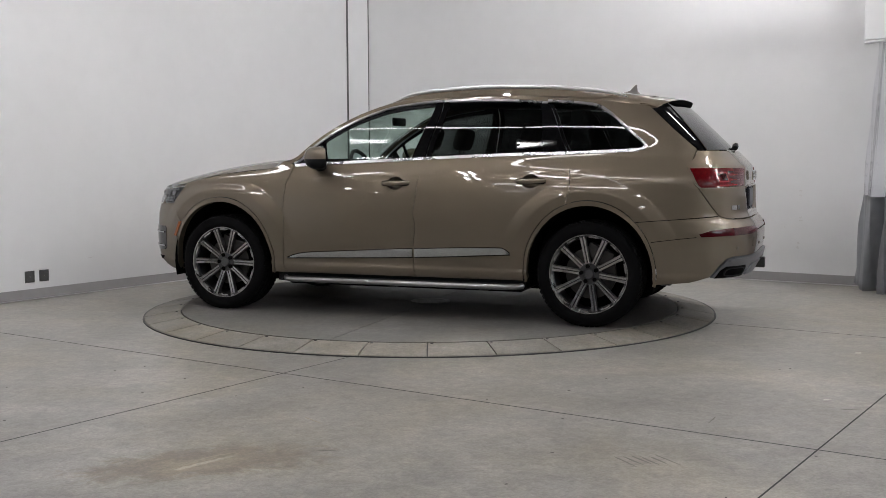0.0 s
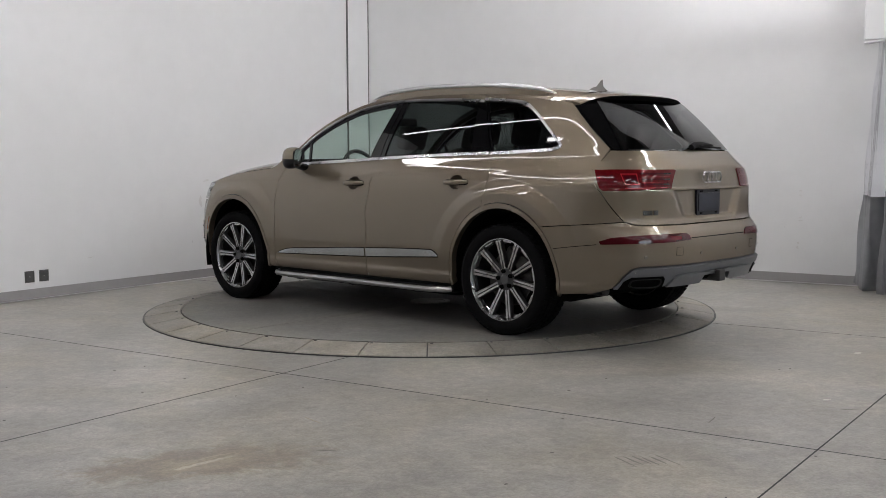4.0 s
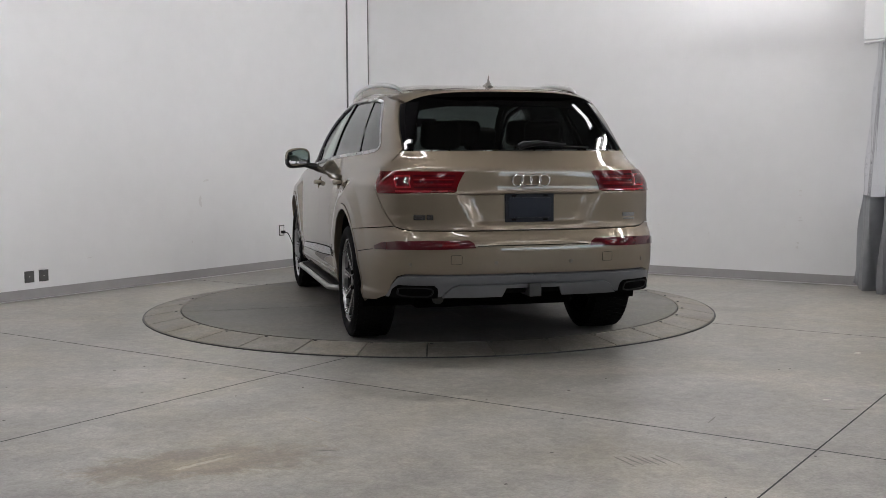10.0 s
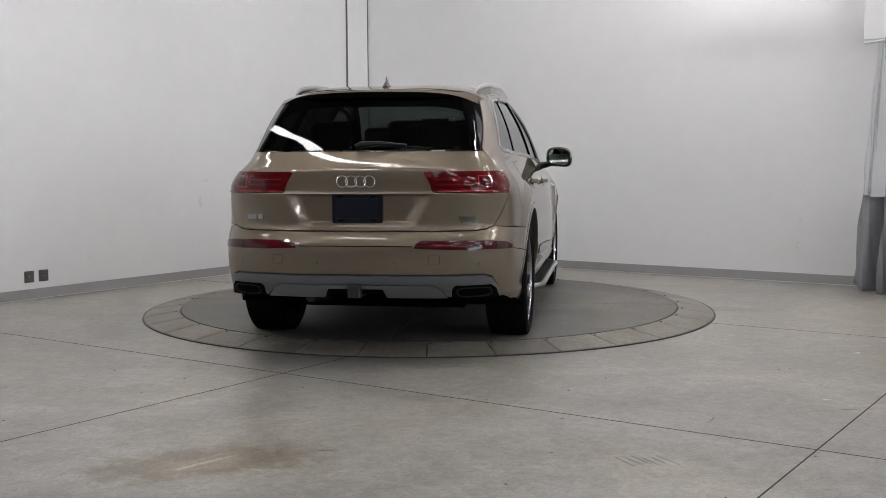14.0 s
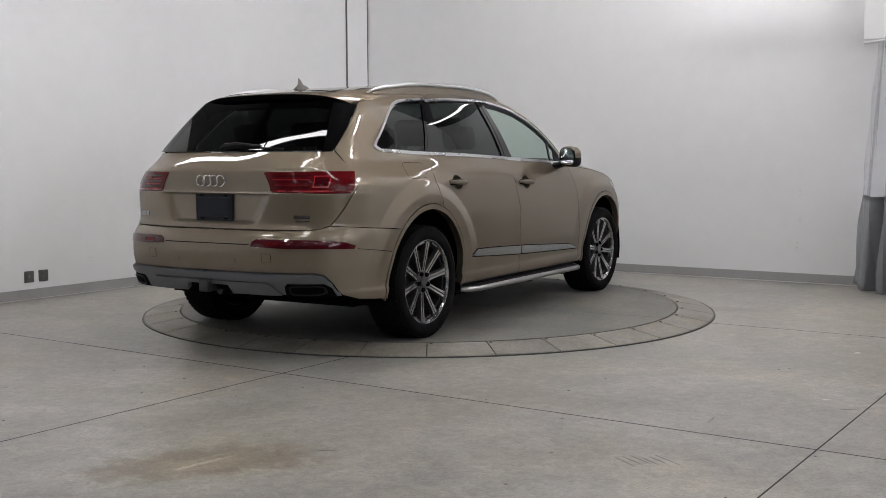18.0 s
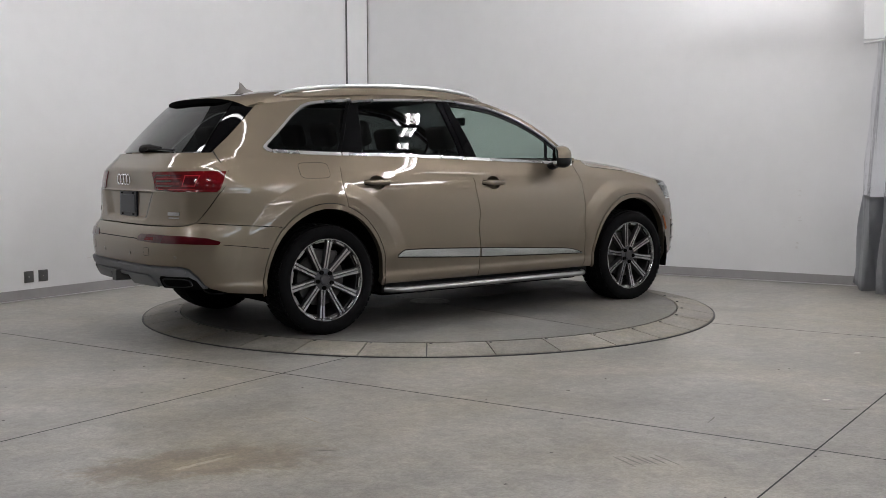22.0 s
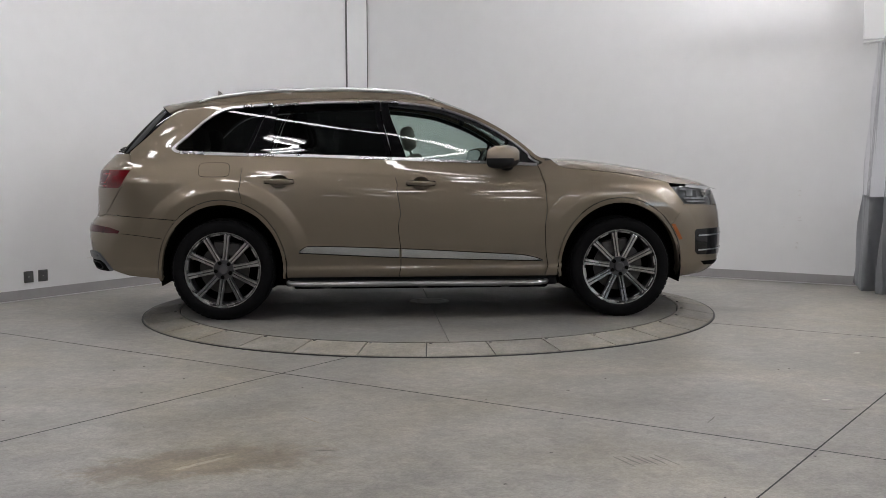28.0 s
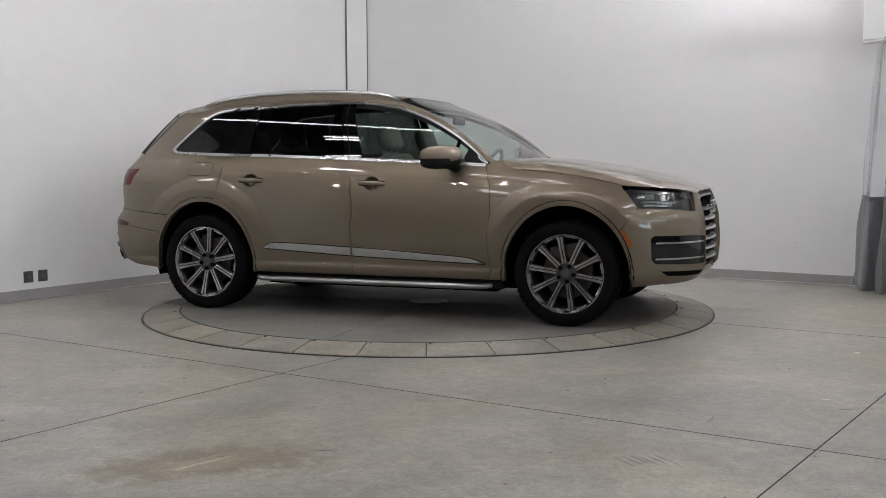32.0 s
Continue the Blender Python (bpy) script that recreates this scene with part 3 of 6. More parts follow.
def outline(pts, spacing=0.02, curve=()):
    """Points (kind, v, z) to a dense loop in (s, z). Names of runs between two indices in curve are smoothed."""
    key = (tuple(pts), spacing, tuple(curve))
    if key in LOOPS:
        return LOOPS[key].copy()
    P = list(zip(find_all(pts), [q[2] for q in pts]))
    n = len(P)
    soft = set()
    for a, b in curve:
        soft |= set(range(a, b))
    out = []
    for i in range(n):
        p1, p2 = np.array(P[i]), np.array(P[(i + 1) % n])
        m = max(1, int(np.linalg.norm(p2 - p1) / spacing))
        p0 = np.array(P[i - 1]) if (i - 1) % n in soft else p1 - (p2 - p1)
        p3 = np.array(P[(i + 2) % n]) if (i + 1) % n in soft else p2 + (p2 - p1)
        for j in range(m):
            t = j / m
            if i in soft:
                c = 0.5 * ((2 * p1) + (p2 - p0) * t + (2 * p0 - 5 * p1 + 4 * p2 - p3) * t * t + (3 * p1 - p0 - 3 * p2 + p3) * t ** 3)
            else:
                c = p1 + (p2 - p1) * t
            out.append(c)
    LOOPS[key] = np.array(out)
    return LOOPS[key].copy()


from mathutils.geometry import delaunay_2d_cdt


def shrink(L, g):
    if not g:
        return L
    d = np.roll(L, -1, 0) - np.roll(L, 1, 0)
    d /= np.linalg.norm(d, axis=1, keepdims=True) + 1e-12
    area = 0.5 * np.sum(L[:, 0] * np.roll(L[:, 1], -1) - np.roll(L[:, 0], -1) * L[:, 1])
    n = np.stack([-d[:, 1], d[:, 0]], 1) * (1 if area > 0 else -1)
    return L + n * g


def within(q, h):
    x0, y0 = h[:, 0], h[:, 1]
    x1, y1 = np.roll(x0, -1), np.roll(y0, -1)
    return np.sum(((y0 > q[1]) != (y1 > q[1])) & (q[0] < (x1 - x0) * (q[1] - y0) / (y1 - y0 + 1e-12) + x0)) % 2 == 1


def cup(name, loop, deep, mat, parent, sd, label=""):
    """A dished recess behind a hole of the skin."""
    c = loop.mean(0)
    bm = bmesh.new()
    rings = []
    for k, o in ((1.0, 0.0), (0.97, -0.25), (0.88, -0.7), (0.66, -0.95), (0.3, -1.0)):
        q = c + (loop - c) * k
        P, _ = skin(q[:, 0], q[:, 1], deep * o)
        rings.append([bm.verts.new((a, b * sd, d)) for a, b, d in P])
    n = len(loop)
    for A, B in zip(rings, rings[1:]):
        for j in range(n):
            bm.faces.new((A[j], A[(j + 1) % n], B[(j + 1) % n], B[j]))
    bm.faces.new(rings[-1])
    bmesh.ops.recalc_face_normals(bm, faces=bm.faces)
    mid = bm.faces[:][-1]
    if mid.normal.y * sd < 0:
        bmesh.ops.reverse_faces(bm, faces=bm.faces)
    return part(name, smooth(bm, 60), mat, parent, label)


def round_loop(kind, v, z, rv, rz, e=2.0, n=28):
    """A rounded loop of points about a place of the skin."""
    c = []
    for i in range(n):
        q = 2 * math.pi * i / n
        cs, sn = math.cos(q), math.sin(q)
        c.append((kind, v + rv * math.copysign(abs(cs) ** (2 / e), cs), z + rz * math.copysign(abs(sn) ** (2 / e), sn)))
    return outline(c, 0.2)


BLISTER = []


def blister_rows():
    """Points along the rounded edges of the swellings over the wheels."""
    if not BLISTER:
        P = []
        for cx, rx in ((HUB_R, 0.655), (HUB_F, 0.665)):
            for r in (0.86, 0.871, 0.880, 0.889, 0.898, 0.925, 0.955, 0.985, 1.012, 1.021, 1.030, 1.039, 1.05):
                for q in np.linspace(0.02, math.pi - 0.02, 90):
                    P.append(("s", cx + rx * r * math.cos(q), 0.38 + (rx + 0.01) * r * math.sin(q)))
        P = [p for p in P if -2.3 < p[1] < 2.15]
        BLISTER.append(np.stack([find_all(P), [p[2] for p in P]], 1))
    return BLISTER[0]


def panel(name, loop, mat, parent, label="", side=1, gap=0.0025, out=0.0, depth=0.018, grid=0.03, both=False, lens=0.0, holes=(), extra=()):
    """A sheet of the skin inside a loop of (s, z), with returned edges; side -1 mirrors, both joins the two sides."""
    L = shrink(loop, gap)
    keep = np.abs(loop[:, 0] + ARC) < 1e-4
    L[keep, 0] = -ARC
    keepf = np.abs(loop[:, 0] - LONG - ARC) < 1e-4
    L[keepf, 0] = LONG + ARC
    s0, z0 = L.min(0)
    s1, z1 = L.max(0)
    gs = np.arange(s0 + grid / 2, s1, grid)
    gz = np.arange(z0 + grid / 2, z1, grid * 0.6)
    G = np.array([(a, b) for a in gs for b in gz])
    if len(G):
        # inside test and distance from the edge
        x, y = G[:, 0:1], G[:, 1:2]
        x0, y0 = L[:, 0], L[:, 1]
        x1, y1 = np.roll(x0, -1), np.roll(y0, -1)
        cross = ((y0 > y) != (y1 > y)) & (x < (x1 - x0) * (y - y0) / (y1 - y0 + 1e-12) + x0)
        inside = cross.sum(1) % 2 == 1
        dist = np.hypot(x - x0, y - y0).min(1)
        G = G[inside & (dist > grid * 0.3)]
    n = len(L)
    if mat is PAINT and z1 - z0 > 0.3:
        # rows of points along the creases of the side
        sv = np.arange(s0 + 0.012, s1, 0.025)
        rows = []
        xs, _ = wrap(sv, np.full_like(sv, 1.06))
        for d in (-0.04, -0.025, -0.016, -0.010, -0.005, 0.0, 0.005, 0.010, 0.016, 0.024, 0.036, 0.05, 0.065, 0.08, 0.095, 0.11, 0.125, 0.14, 0.155):
            rows.append(np.stack([sv, 1.067 - 0.033 * xs + d], 1))
        for d in (0.335, 0.360, 0.371, 0.378, 0.385, 0.393, 0.401, 0.408, 0.418, 0.445, 0.48, 0.54, 0.57, 0.60, 0.63):
            rows.append(np.stack([sv, np.full_like(sv, d)], 1))
        rows.append(blister_rows())
        Q = np.concatenate(rows)
        Q = np.array([q for q in Q if within(q, L) and np.hypot(*(L - q).T).min() > 0.006]).reshape(-1, 2)
        if len(G) and len(Q):
            G = np.array([g for g in G if np.abs(Q - g).sum(1).min() > 0.012])
        G = np.concatenate([G.reshape(-1, 2), Q])
    allp = [Vector(p) for p in L]
    cuts = []
    for h in holes:
        cuts += [(len(allp) + i, len(allp) + (i + 1) % len(h)) for i in range(len(h))]
        allp += [Vector(p) for p in h]
        G = np.array([g for g in G if np.hypot(*(h - g).T).min() > grid * 0.3])
    allp += [Vector(p) for p in G] + [Vector(p) for p in extra]
    vs, _, fs, _, _, _ = delaunay_2d_cdt(allp, cuts, [list(range(n))], 1, 1e-6)
    V = np.array([(v.x, v.y) for v in vs])
    for h in holes:
        fs = [f for f in fs if not within(V[list(f)].mean(0), h)]
    o = out
    if lens:
        dd = np.array([np.hypot(L[:, 0] - a, L[:, 1] - b).min() for a, b in V])
        o = out + lens * step(0, 0.03, dd)
    P, N = skin(V[:, 0], V[:, 1], o)
    # returned edge
    Pe, Ne = skin(L[:, 0], L[:, 1], out)
    Pi = Pe - Ne * depth
    side_n = np.cross(np.roll(Pe, -1, 0) - np.roll(Pe, 1, 0), Ne)
    side_n /= np.linalg.norm(side_n, axis=1, keepdims=True) + 1e-12
    c = Pe.mean(0)
    if np.sum((Pe - c) * side_n) < 0:
        side_n = -side_n
    verts = np.concatenate([P, Pe, Pi])
    norms = np.concatenate([N, side_n, side_n])
    faces = [list(f) for f in fs]
    k = len(P)
    for i in range(n):
        j = (i + 1) % n
        if (keep[i] and keep[j]) or (keepf[i] and keepf[j]):
            continue
        faces.append([k + i, k + j, k + n + j, k + n + i])
    if side < 0 and not both:
        verts = verts * (1, -1, 1)
        norms = norms * (1, -1, 1)
    if both:
        m = len(verts)
        verts = np.concatenate([verts, verts * (1, -1, 1)])
        norms = np.concatenate([norms, norms * (1, -1, 1)])
        faces += [[a + m for a in f] for f in faces]
    # turn every face to its normals
    ok = []
    for f in faces:
        a, b, c3 = verts[f[0]], verts[f[1]], verts[f[2]]
        nn = np.cross(b - a, c3 - a)
        if np.linalg.norm(nn) < 1e-12:
            continue
        ok.append(f if nn @ norms[f].mean(0) > 0 else f[::-1])
    me = bpy.data.meshes.new(name)
    me.from_pydata([tuple(v) for v in verts], [], ok)
    me.polygons.foreach_set("use_smooth", [True] * len(me.polygons))
    me.normals_split_custom_set_from_vertices([tuple(v) for v in norms])
    me.materials.append(mat)
    ob = part(name, me, None, parent, label)
    if parent is car:
        ob.location = OFF
    return ob


def cpart(name, bm, mat, parent=None, label=""):
    """A part of the car: top-level parts carry the car's offset."""
    return part(name, bm, mat, parent or car, label, OFF if parent in (None, car) else None)


def ellipse_arc(cx, ax, az, q0, q1, n=14, kind="s"):
    """Points of a wheel arch between two angles (degrees, 0 forward, 90 up)."""
    r = []
    for i in range(n + 1):
        q = math.radians(q0 + (q1 - q0) * i / n)
        r.append((kind, cx + ax * math.cos(q), 0.38 + az * math.sin(q)))
    return r


def S(*pts):
    return [("s", x, z) for x, z in pts]


def Rr(*pts):
    return [("r", y, z) for y, z in pts]


def Ff(*pts):
    return [("f", y, z) for y, z in pts]


car = tagged(new("car"), "champagne beige metallic large estate car with dark rear windows", "car")

GAP_F = [(0.874, 1.150), (0.917, 1.034), (0.935, 0.78), (0.927, 0.524), (0.915, 0.315)]
GAP_M = [(-0.233, 1.200), (-0.196, 1.039), (-0.169, 0.828), (-0.167, 0.53), (-0.177, 0.315)]
GAP_R = [(-1.303, 1.234), (-1.351, 1.129), (-1.358, 1.003), (-1.338, 0.875)]
BELT = [(-1.303, 1.234), (-1.026, 1.229), (-0.6, 1.215), (-0.233, 1.200), (0.079, 1.186), (0.463, 1.170), (0.874, 1.150)]
TOP = [(-1.80, 1.36), (-1.675, 1.47), (-1.566, 1.545), (-1.458, 1.585), (-1.159, 1.615), (-0.78, 1.642), (-0.33, 1.648), (0.08, 1.608), (0.34, 1.530), (0.60, 1.400), (0.80, 1.255), (0.90, 1.165)]
AX, AZ = 0.478, 0.524      # outer edge of the arch trim
top_z = pc(*TOP)
belt_z = pc((-1.86, 1.256), *BELT[:3], (-0.233, 1.200), (0.079, 1.186), (0.463, 1.170), (0.874, 1.150), (0.95, 1.146))


STEP_TUBE = simple("step_tube_steel", (0.42, 0.42, 0.42), 0.33, metal=1.0, vary=0.05)


def sides(sd):
    # front door
    pts = S(*GAP_F) + S(*GAP_M[::-1]) + S(*[(x, z - 0.004) for x, z in BELT[4:6]])
    d1 = panel("front_door", outline(pts, curve=[(0, 4), (5, 9), (9, 11)]), PAINT, car, "", sd, holes=[round_loop("s", -0.012, 1.018, 0.066, 0.050)])
    # rear door with the cut-out for the arch
    arc = ellipse_arc(HUB_R, AX, AZ, 71, 0, 12)
    pts = S(*GAP_M) + S((HUB_R + AX + 0.003, 0.315)) + arc[::-1] + S(*GAP_R[::-1][1:]) + S(*[(x, z - 0.004) for x, z in BELT[1:3]])
    n0 = len(GAP_M)
    d2 = panel("rear_door", outline(pts, curve=[(0, 4), (n0 + 1, n0 + 13), (n0 + 14, n0 + 16)]), PAINT, car, "", sd, holes=[round_loop("s", -1.07, 1.037, 0.066, 0.050)])
    # quarter panel with the D-pillar
    arcq = ellipse_arc(HUB_R, AX, AZ, 134.5, 71, 12)
    win = S((-1.303, 1.234), (-1.60, 1.245), (-1.835, 1.258), (-1.868, 1.275), (-1.856, 1.31), (-1.675, 1.47), (-1.585, 1.54), (-1.50, 1.583), (-1.38, 1.602), (-1.13, 1.623))
    rear = S((-1.13, 1.650), (-1.50, 1.622), (-1.80, 1.585), (-1.872, 1.570), (-2.05, 1.405), (-2.215, 1.262), (-2.20, 1.20), (-2.168, 1.130), (-2.255, 0.985), (-2.385, 0.797), (-2.10, 0.774))
    pts = arcq + S(*GAP_R[::-1][1:]) + win[1:] + rear
    k = len(arcq) + 2
    qp = panel("quarter_panel", outline(pts, 0.015, curve=[(0, 12), (12, 15), (k, k + 2), (k + 2, k + 4), (k + 5, k + 9), (k + 10, k + 12)]), PAINT, car, "", sd, grid=0.019)
    # front wing
    arcf = ellipse_arc(HUB_F, AX, AZ, 36, 180, 18)
    pts = arcf + S((HUB_F - AX, 0.315)) + S(*GAP_F[::-1]) + S((0.925, 1.185), (0.985, 1.19), (1.03, 1.15), (1.08, 1.130), (1.20, 1.118), (1.50, 1.086), (1.80, 1.032), (1.885, 1.010), (1.893, 0.988), (1.957, 0.910), (2.003, 0.853))
    k = len(arcf) + 1
    fw = panel("front_wing", outline(pts, 0.015, curve=[(0, 18), (k, k + 4), (k + 6, k + 12)]), PAINT, car, "", sd)
    # arch trims
    for cx, q0, q1 in ((HUB_R, -8, 189), (HUB_F, -8, 188)):
        o = ellipse_arc(cx, AX - 0.002, AZ - 0.002, q0, q1, 30)
        i = ellipse_arc(cx, 0.452, 0.486, q1, q0, 30)
        panel("arch_trim", outline(o + i, 0.02), PAINT, car, "", sd, gap=0.001, out=0.003, depth=0.05, grid=0.02)
        bm = bmesh.new()
        rows = []
        for j in range(33):
            q = math.radians(-14 + 208 * j / 32)
            rows.append([bm.verts.new((cx + 0.468 * math.cos(q), y * sd, 0.38 + 0.50 * math.sin(q))) for y in (0.935, 0.60)])
        for A, B in zip(rows, rows[1:]):
            bm.faces.new((A[0], A[1], B[1], B[0]))
        ends = [r[1] for r in rows]
        bm.faces.new(ends)
        cpart("arch_liner", bm, VOID)
    # silver strips on the doors
    lo = pc((-0.93, 0.505), (-0.18, 0.466), (0.458, 0.445), (0.91, 0.432))
    hi = pc((-0.93, 0.512), (-0.86, 0.551), (-0.18, 0.530), (0.458, 0.495), (0.75, 0.476), (0.85, 0.455), (0.91, 0.434))
    for par, a, b in ((d2, -0.925, -0.176), (d1, -0.160, 0.905)):
        xs = np.linspace(a, b, 16)
        bm = bmesh.new()
        rows = []
        xs = np.linspace(a, b, 40)
        q0 = S(*[(x, float(lo(x))) for x in xs])
        q1 = S(*[(x, float(hi(x))) for x in xs])
        y0 = wrap(find_all(q0), np.array([p[2] for p in q0]))[1]
        y1 = wrap(find_all(q1), np.array([p[2] for p in q1]))[1]
        for x, ya, yb, pa, pb in zip(xs, y0, y1, q0, q1):
            rows.append([bm.verts.new((x, sd * y, z)) for y, z in ((ya - 0.01, pa[2]), (ya + 0.010, pa[2]), (ya + 0.013, pa[2] + 0.003), (yb + 0.009, pb[2] - 0.002), (yb + 0.006, pb[2]), (yb - 0.012, pb[2]))])
        for A, B in zip(rows, rows[1:]):
            for k in range(5):
                bm.faces.new((A[k], A[k + 1], B[k + 1], B[k]))
        bm.faces.new(rows[0])
        bm.faces.new(rows[-1][::-1])
        bmesh.ops.recalc_face_normals(bm, faces=bm.faces)
        part("trim_strip", smooth(bm, 30), STRIP, par, "polished silver trim strip")
        # black sheet standing in for the shadow along the strip's edges
        xs = np.linspace(a, b, 24)
        edge = S(*[(x, float(lo(x)) - 0.006) for x in xs]) + S(*[(x, float(hi(x)) + 0.005) for x in xs[::-1]])
        panel("strip_shade", outline(edge, 0.03), VOID, par, "", sd, gap=0.0, out=0.0012, depth=0.002)
    # windows
    def strip(name, lower, upper, mat, par, out=0.0, label="", gap=0.0, depth=0.006, grid=0.04):
        return panel(name, outline(lower + upper, 0.025), mat, par, label, sd, gap=gap, out=out, depth=depth, grid=grid)
    def run(f, a, b, n=14, dz=0.0):
        return S(*[(x, float(f(x)) + dz) for x in np.linspace(a, b, n)])
    # front door glass, with the small fixed pane behind the mirror
    g1 = panel("window", outline(run(belt_z, -0.118, 0.64, 8, 0.012) + run(top_z, 0.64, -0.255, 12, -0.016), 0.025), GLASS_LIGHT, d1, "lightly tinted green window glass", sd, 0.0, -0.012, 0.003, 0.016)
    panel("corner_glass", outline(run(belt_z, 0.665, 0.735, 3, 0.012) + run(top_z, 0.735, 0.665, 3, -0.040), 0.025), GLASS_LIGHT, d1, "", sd, 0.0, -0.012, 0.003)
    panel("corner_cover", outline(run(belt_z, 0.735, 0.868, 4, 0.012) + run(top_z, 0.868, 0.735, 5, -0.016), 0.025), BLACK_PLASTIC, d1, "black corner cover", sd, 0.0, -0.006, 0.008)
    panel("window_seal", outline(run(top_z, 0.735, -0.25, 16, -0.016) + run(top_z, -0.25, 0.735, 16, -0.044), 0.025), BLACK_PLASTIC, d1, "black window seal", sd, 0.0, -0.008, 0.01)
    panel("window_divider", outline(run(belt_z, 0.64, 0.665, 2, 0.012) + run(top_z, 0.665, 0.64, 2, -0.016), 0.02), GLOSS_BLACK, d1, "", sd, 0.0, -0.006, 0.01)
    g2 = panel("window", outline(S((-1.145, float(belt_z(-1.145)) + 0.012)) + run(belt_z, -1.10, -0.272, 8, 0.012) + run(top_z, -0.358, -1.071, 8, -0.016), 0.025), GLASS_DARK, d2, "dark privacy glass", sd, 0.0, -0.012, 0.003, 0.016)
    qw = S((-1.345, 1.253), (-1.60, 1.262), (-1.82, 1.272), (-1.845, 1.285), (-1.835, 1.31), (-1.665, 1.458), (-1.575, 1.525), (-1.49, 1.565), (-1.37, 1.586), (-1.168, 1.602))
    panel("window", outline(qw, 0.02, curve=[(1, 4), (4, 9)]), GLASS_DARK, qp, "dark privacy glass", sd, 0.0, -0.008, 0.003, 0.014)
    # pillar covers in gloss black
    for par, quad in ((d1, ((-0.228, 0.012), (-0.118, 0.012), (-0.255, -0.016), (-0.307, -0.016))), (d2, ((-0.272, 0.012), (-0.236, 0.012), (-0.315, -0.016), (-0.358, -0.016))),
                      (d2, ((-1.318, 0.012), (-1.145, 0.012), (-1.071, -0.016), (-1.140, -0.016))), (qp, ((-1.345, 0.012), (-1.324, 0.012), (-1.146, -0.016), (-1.168, -0.016)))):
        (a, e1), (b, e2), (c, e3), (d, e4) = quad
        pts = S((a, float(belt_z(a)) + e1), (b, float(belt_z(b)) + e2), (c, float(top_z(c)) + e3), (d, float(top_z(d)) + e4))
        panel("pillar_cover", outline(pts, 0.03), GLOSS_BLACK, par, "gloss black pillar cover", sd, 0.0, -0.002, 0.01)
    # chrome round the windows
    for par, a, b in ((qp, -1.82, -1.312), (d2, -1.300, -0.238), (d1, -0.228, 0.872)):
        panel("chrome_belt", outline(run(belt_z, a, b, 12, -0.008) + run(belt_z, b, a, 12, 0.013), 0.03), TRIM_SATIN, par, "", sd, 0.0, 0.006, 0.012, 0.05)
    for par, a, b in ((d2, -1.13, -0.315), (d1, -0.305, 0.885)):
        panel("chrome_top", outline(run(top_z, a, b, 16, -0.018) + run(top_z, b, a, 16, -0.002), 0.02), TRIM_SATIN, par, "", sd, 0.0, 0.005, 0.012, 0.05)
    ql = S((-1.312, 1.226), (-1.60, 1.238), (-1.835, 1.251), (-1.876, 1.272), (-1.862, 1.312), (-1.675, 1.476), (-1.585, 1.546), (-1.50, 1.590), (-1.38, 1.609), (-1.13, 1.630))
    qi = S((-1.312, 1.245), (-1.60, 1.256), (-1.825, 1.268), (-1.852, 1.282), (-1.842, 1.31), (-1.668, 1.462), (-1.578, 1.530), (-1.495, 1.571), (-1.375, 1.592), (-1.13, 1.612))
    panel("chrome_frame", outline(ql[2:] + qi[2:][::-1], 0.015, curve=[(0, 7), (8, 15)]), TRIM_SATIN, qp, "", sd, 0.0, 0.006, 0.012, 0.03)
    # roof side and front pillar above the windows
    xs = np.linspace(-1.13, 0.935, 30)
    up = S(*[(x, float(top_z(x)) + 0.030) for x in xs])
    lo2 = S(*[(x, float(top_z(x)) - 0.001) for x in xs[::-1]])
    panel("roof_side", outline(up + lo2, 0.03), PAINT, car, "", sd, 0.0005, 0.0, 0.02, 0.03)
    # fuel flap line on the right side
    if sd < 0:
        c = []
        for i in range(28):
            q = 2 * math.pi * i / 28
            e = 2 / 5
            c.append(("s", -1.555 + 0.116 * math.copysign(abs(math.cos(q)) ** e, math.cos(q)), 1.126 + 0.054 * math.copysign(abs(math.sin(q)) ** e, math.sin(q))))
        panel("fuel_flap_joint", outline(c, 0.02), VOID, qp, "", sd, 0.0, 0.0006, 0.002)
        panel("fuel_flap", outline(c, 0.02), PAINT, qp, "", sd, 0.003, 0.0012, 0.004)
    # door handles
    for par, hx, hz in ((d1, -0.012, 1.018), (d2, -1.07, 1.037)):
        _, yy = wrap(np.array([find("s", hx, hz)]), np.array([hz]))
        y0 = float(yy[0])
        bm = bmesh.new()
        path, rad = [], []
        for i in range(13):
            t = i / 12
            path.append((hx - 0.108 + 0.216 * t, sd * (y0 + 0.0 + 0.040 * math.sin(math.pi * t) ** 0.4), hz + 0.004 - 0.006 * t))
            rad.append(0.020 * (0.6 + 0.45 * math.sin(math.pi * min(1, max(0, t))) ** 0.5))
        tube(bm, path, rad, 10, squash=(0.5, 0.9))
        hd = part("handle", smooth(bm), PAINT, par)
        # black outline painting the shade beneath the handle bar
        panel("handle_shade", round_loop("s", hx, hz, 0.113, 0.0205, 5), VOID, hd, "", sd, 0.0, 0.0007, 0.002)
        cup("handle_recess", round_loop("s", hx if par is d2 else -0.012, hz, 0.066, 0.050), 0.062, PAINT, par, sd)
    # mirror
    door_mirror(sd, d1)
    # side step
    bm = bmesh.new()
    path = [(-1.01, sd * 0.93, 0.275)] + [(-0.985 + 0.03 * i, sd * (0.965 + 0.012 * i), 0.272) for i in range(3)] + [(x, sd * 1.005, 0.270) for x in np.linspace(-0.88, 0.82, 10)] + [(0.87, sd * 0.995, 0.270), (0.915, sd * 0.965, 0.272), (0.935, sd * 0.93, 0.275)]
    tube(bm, path, 0.020, 12)
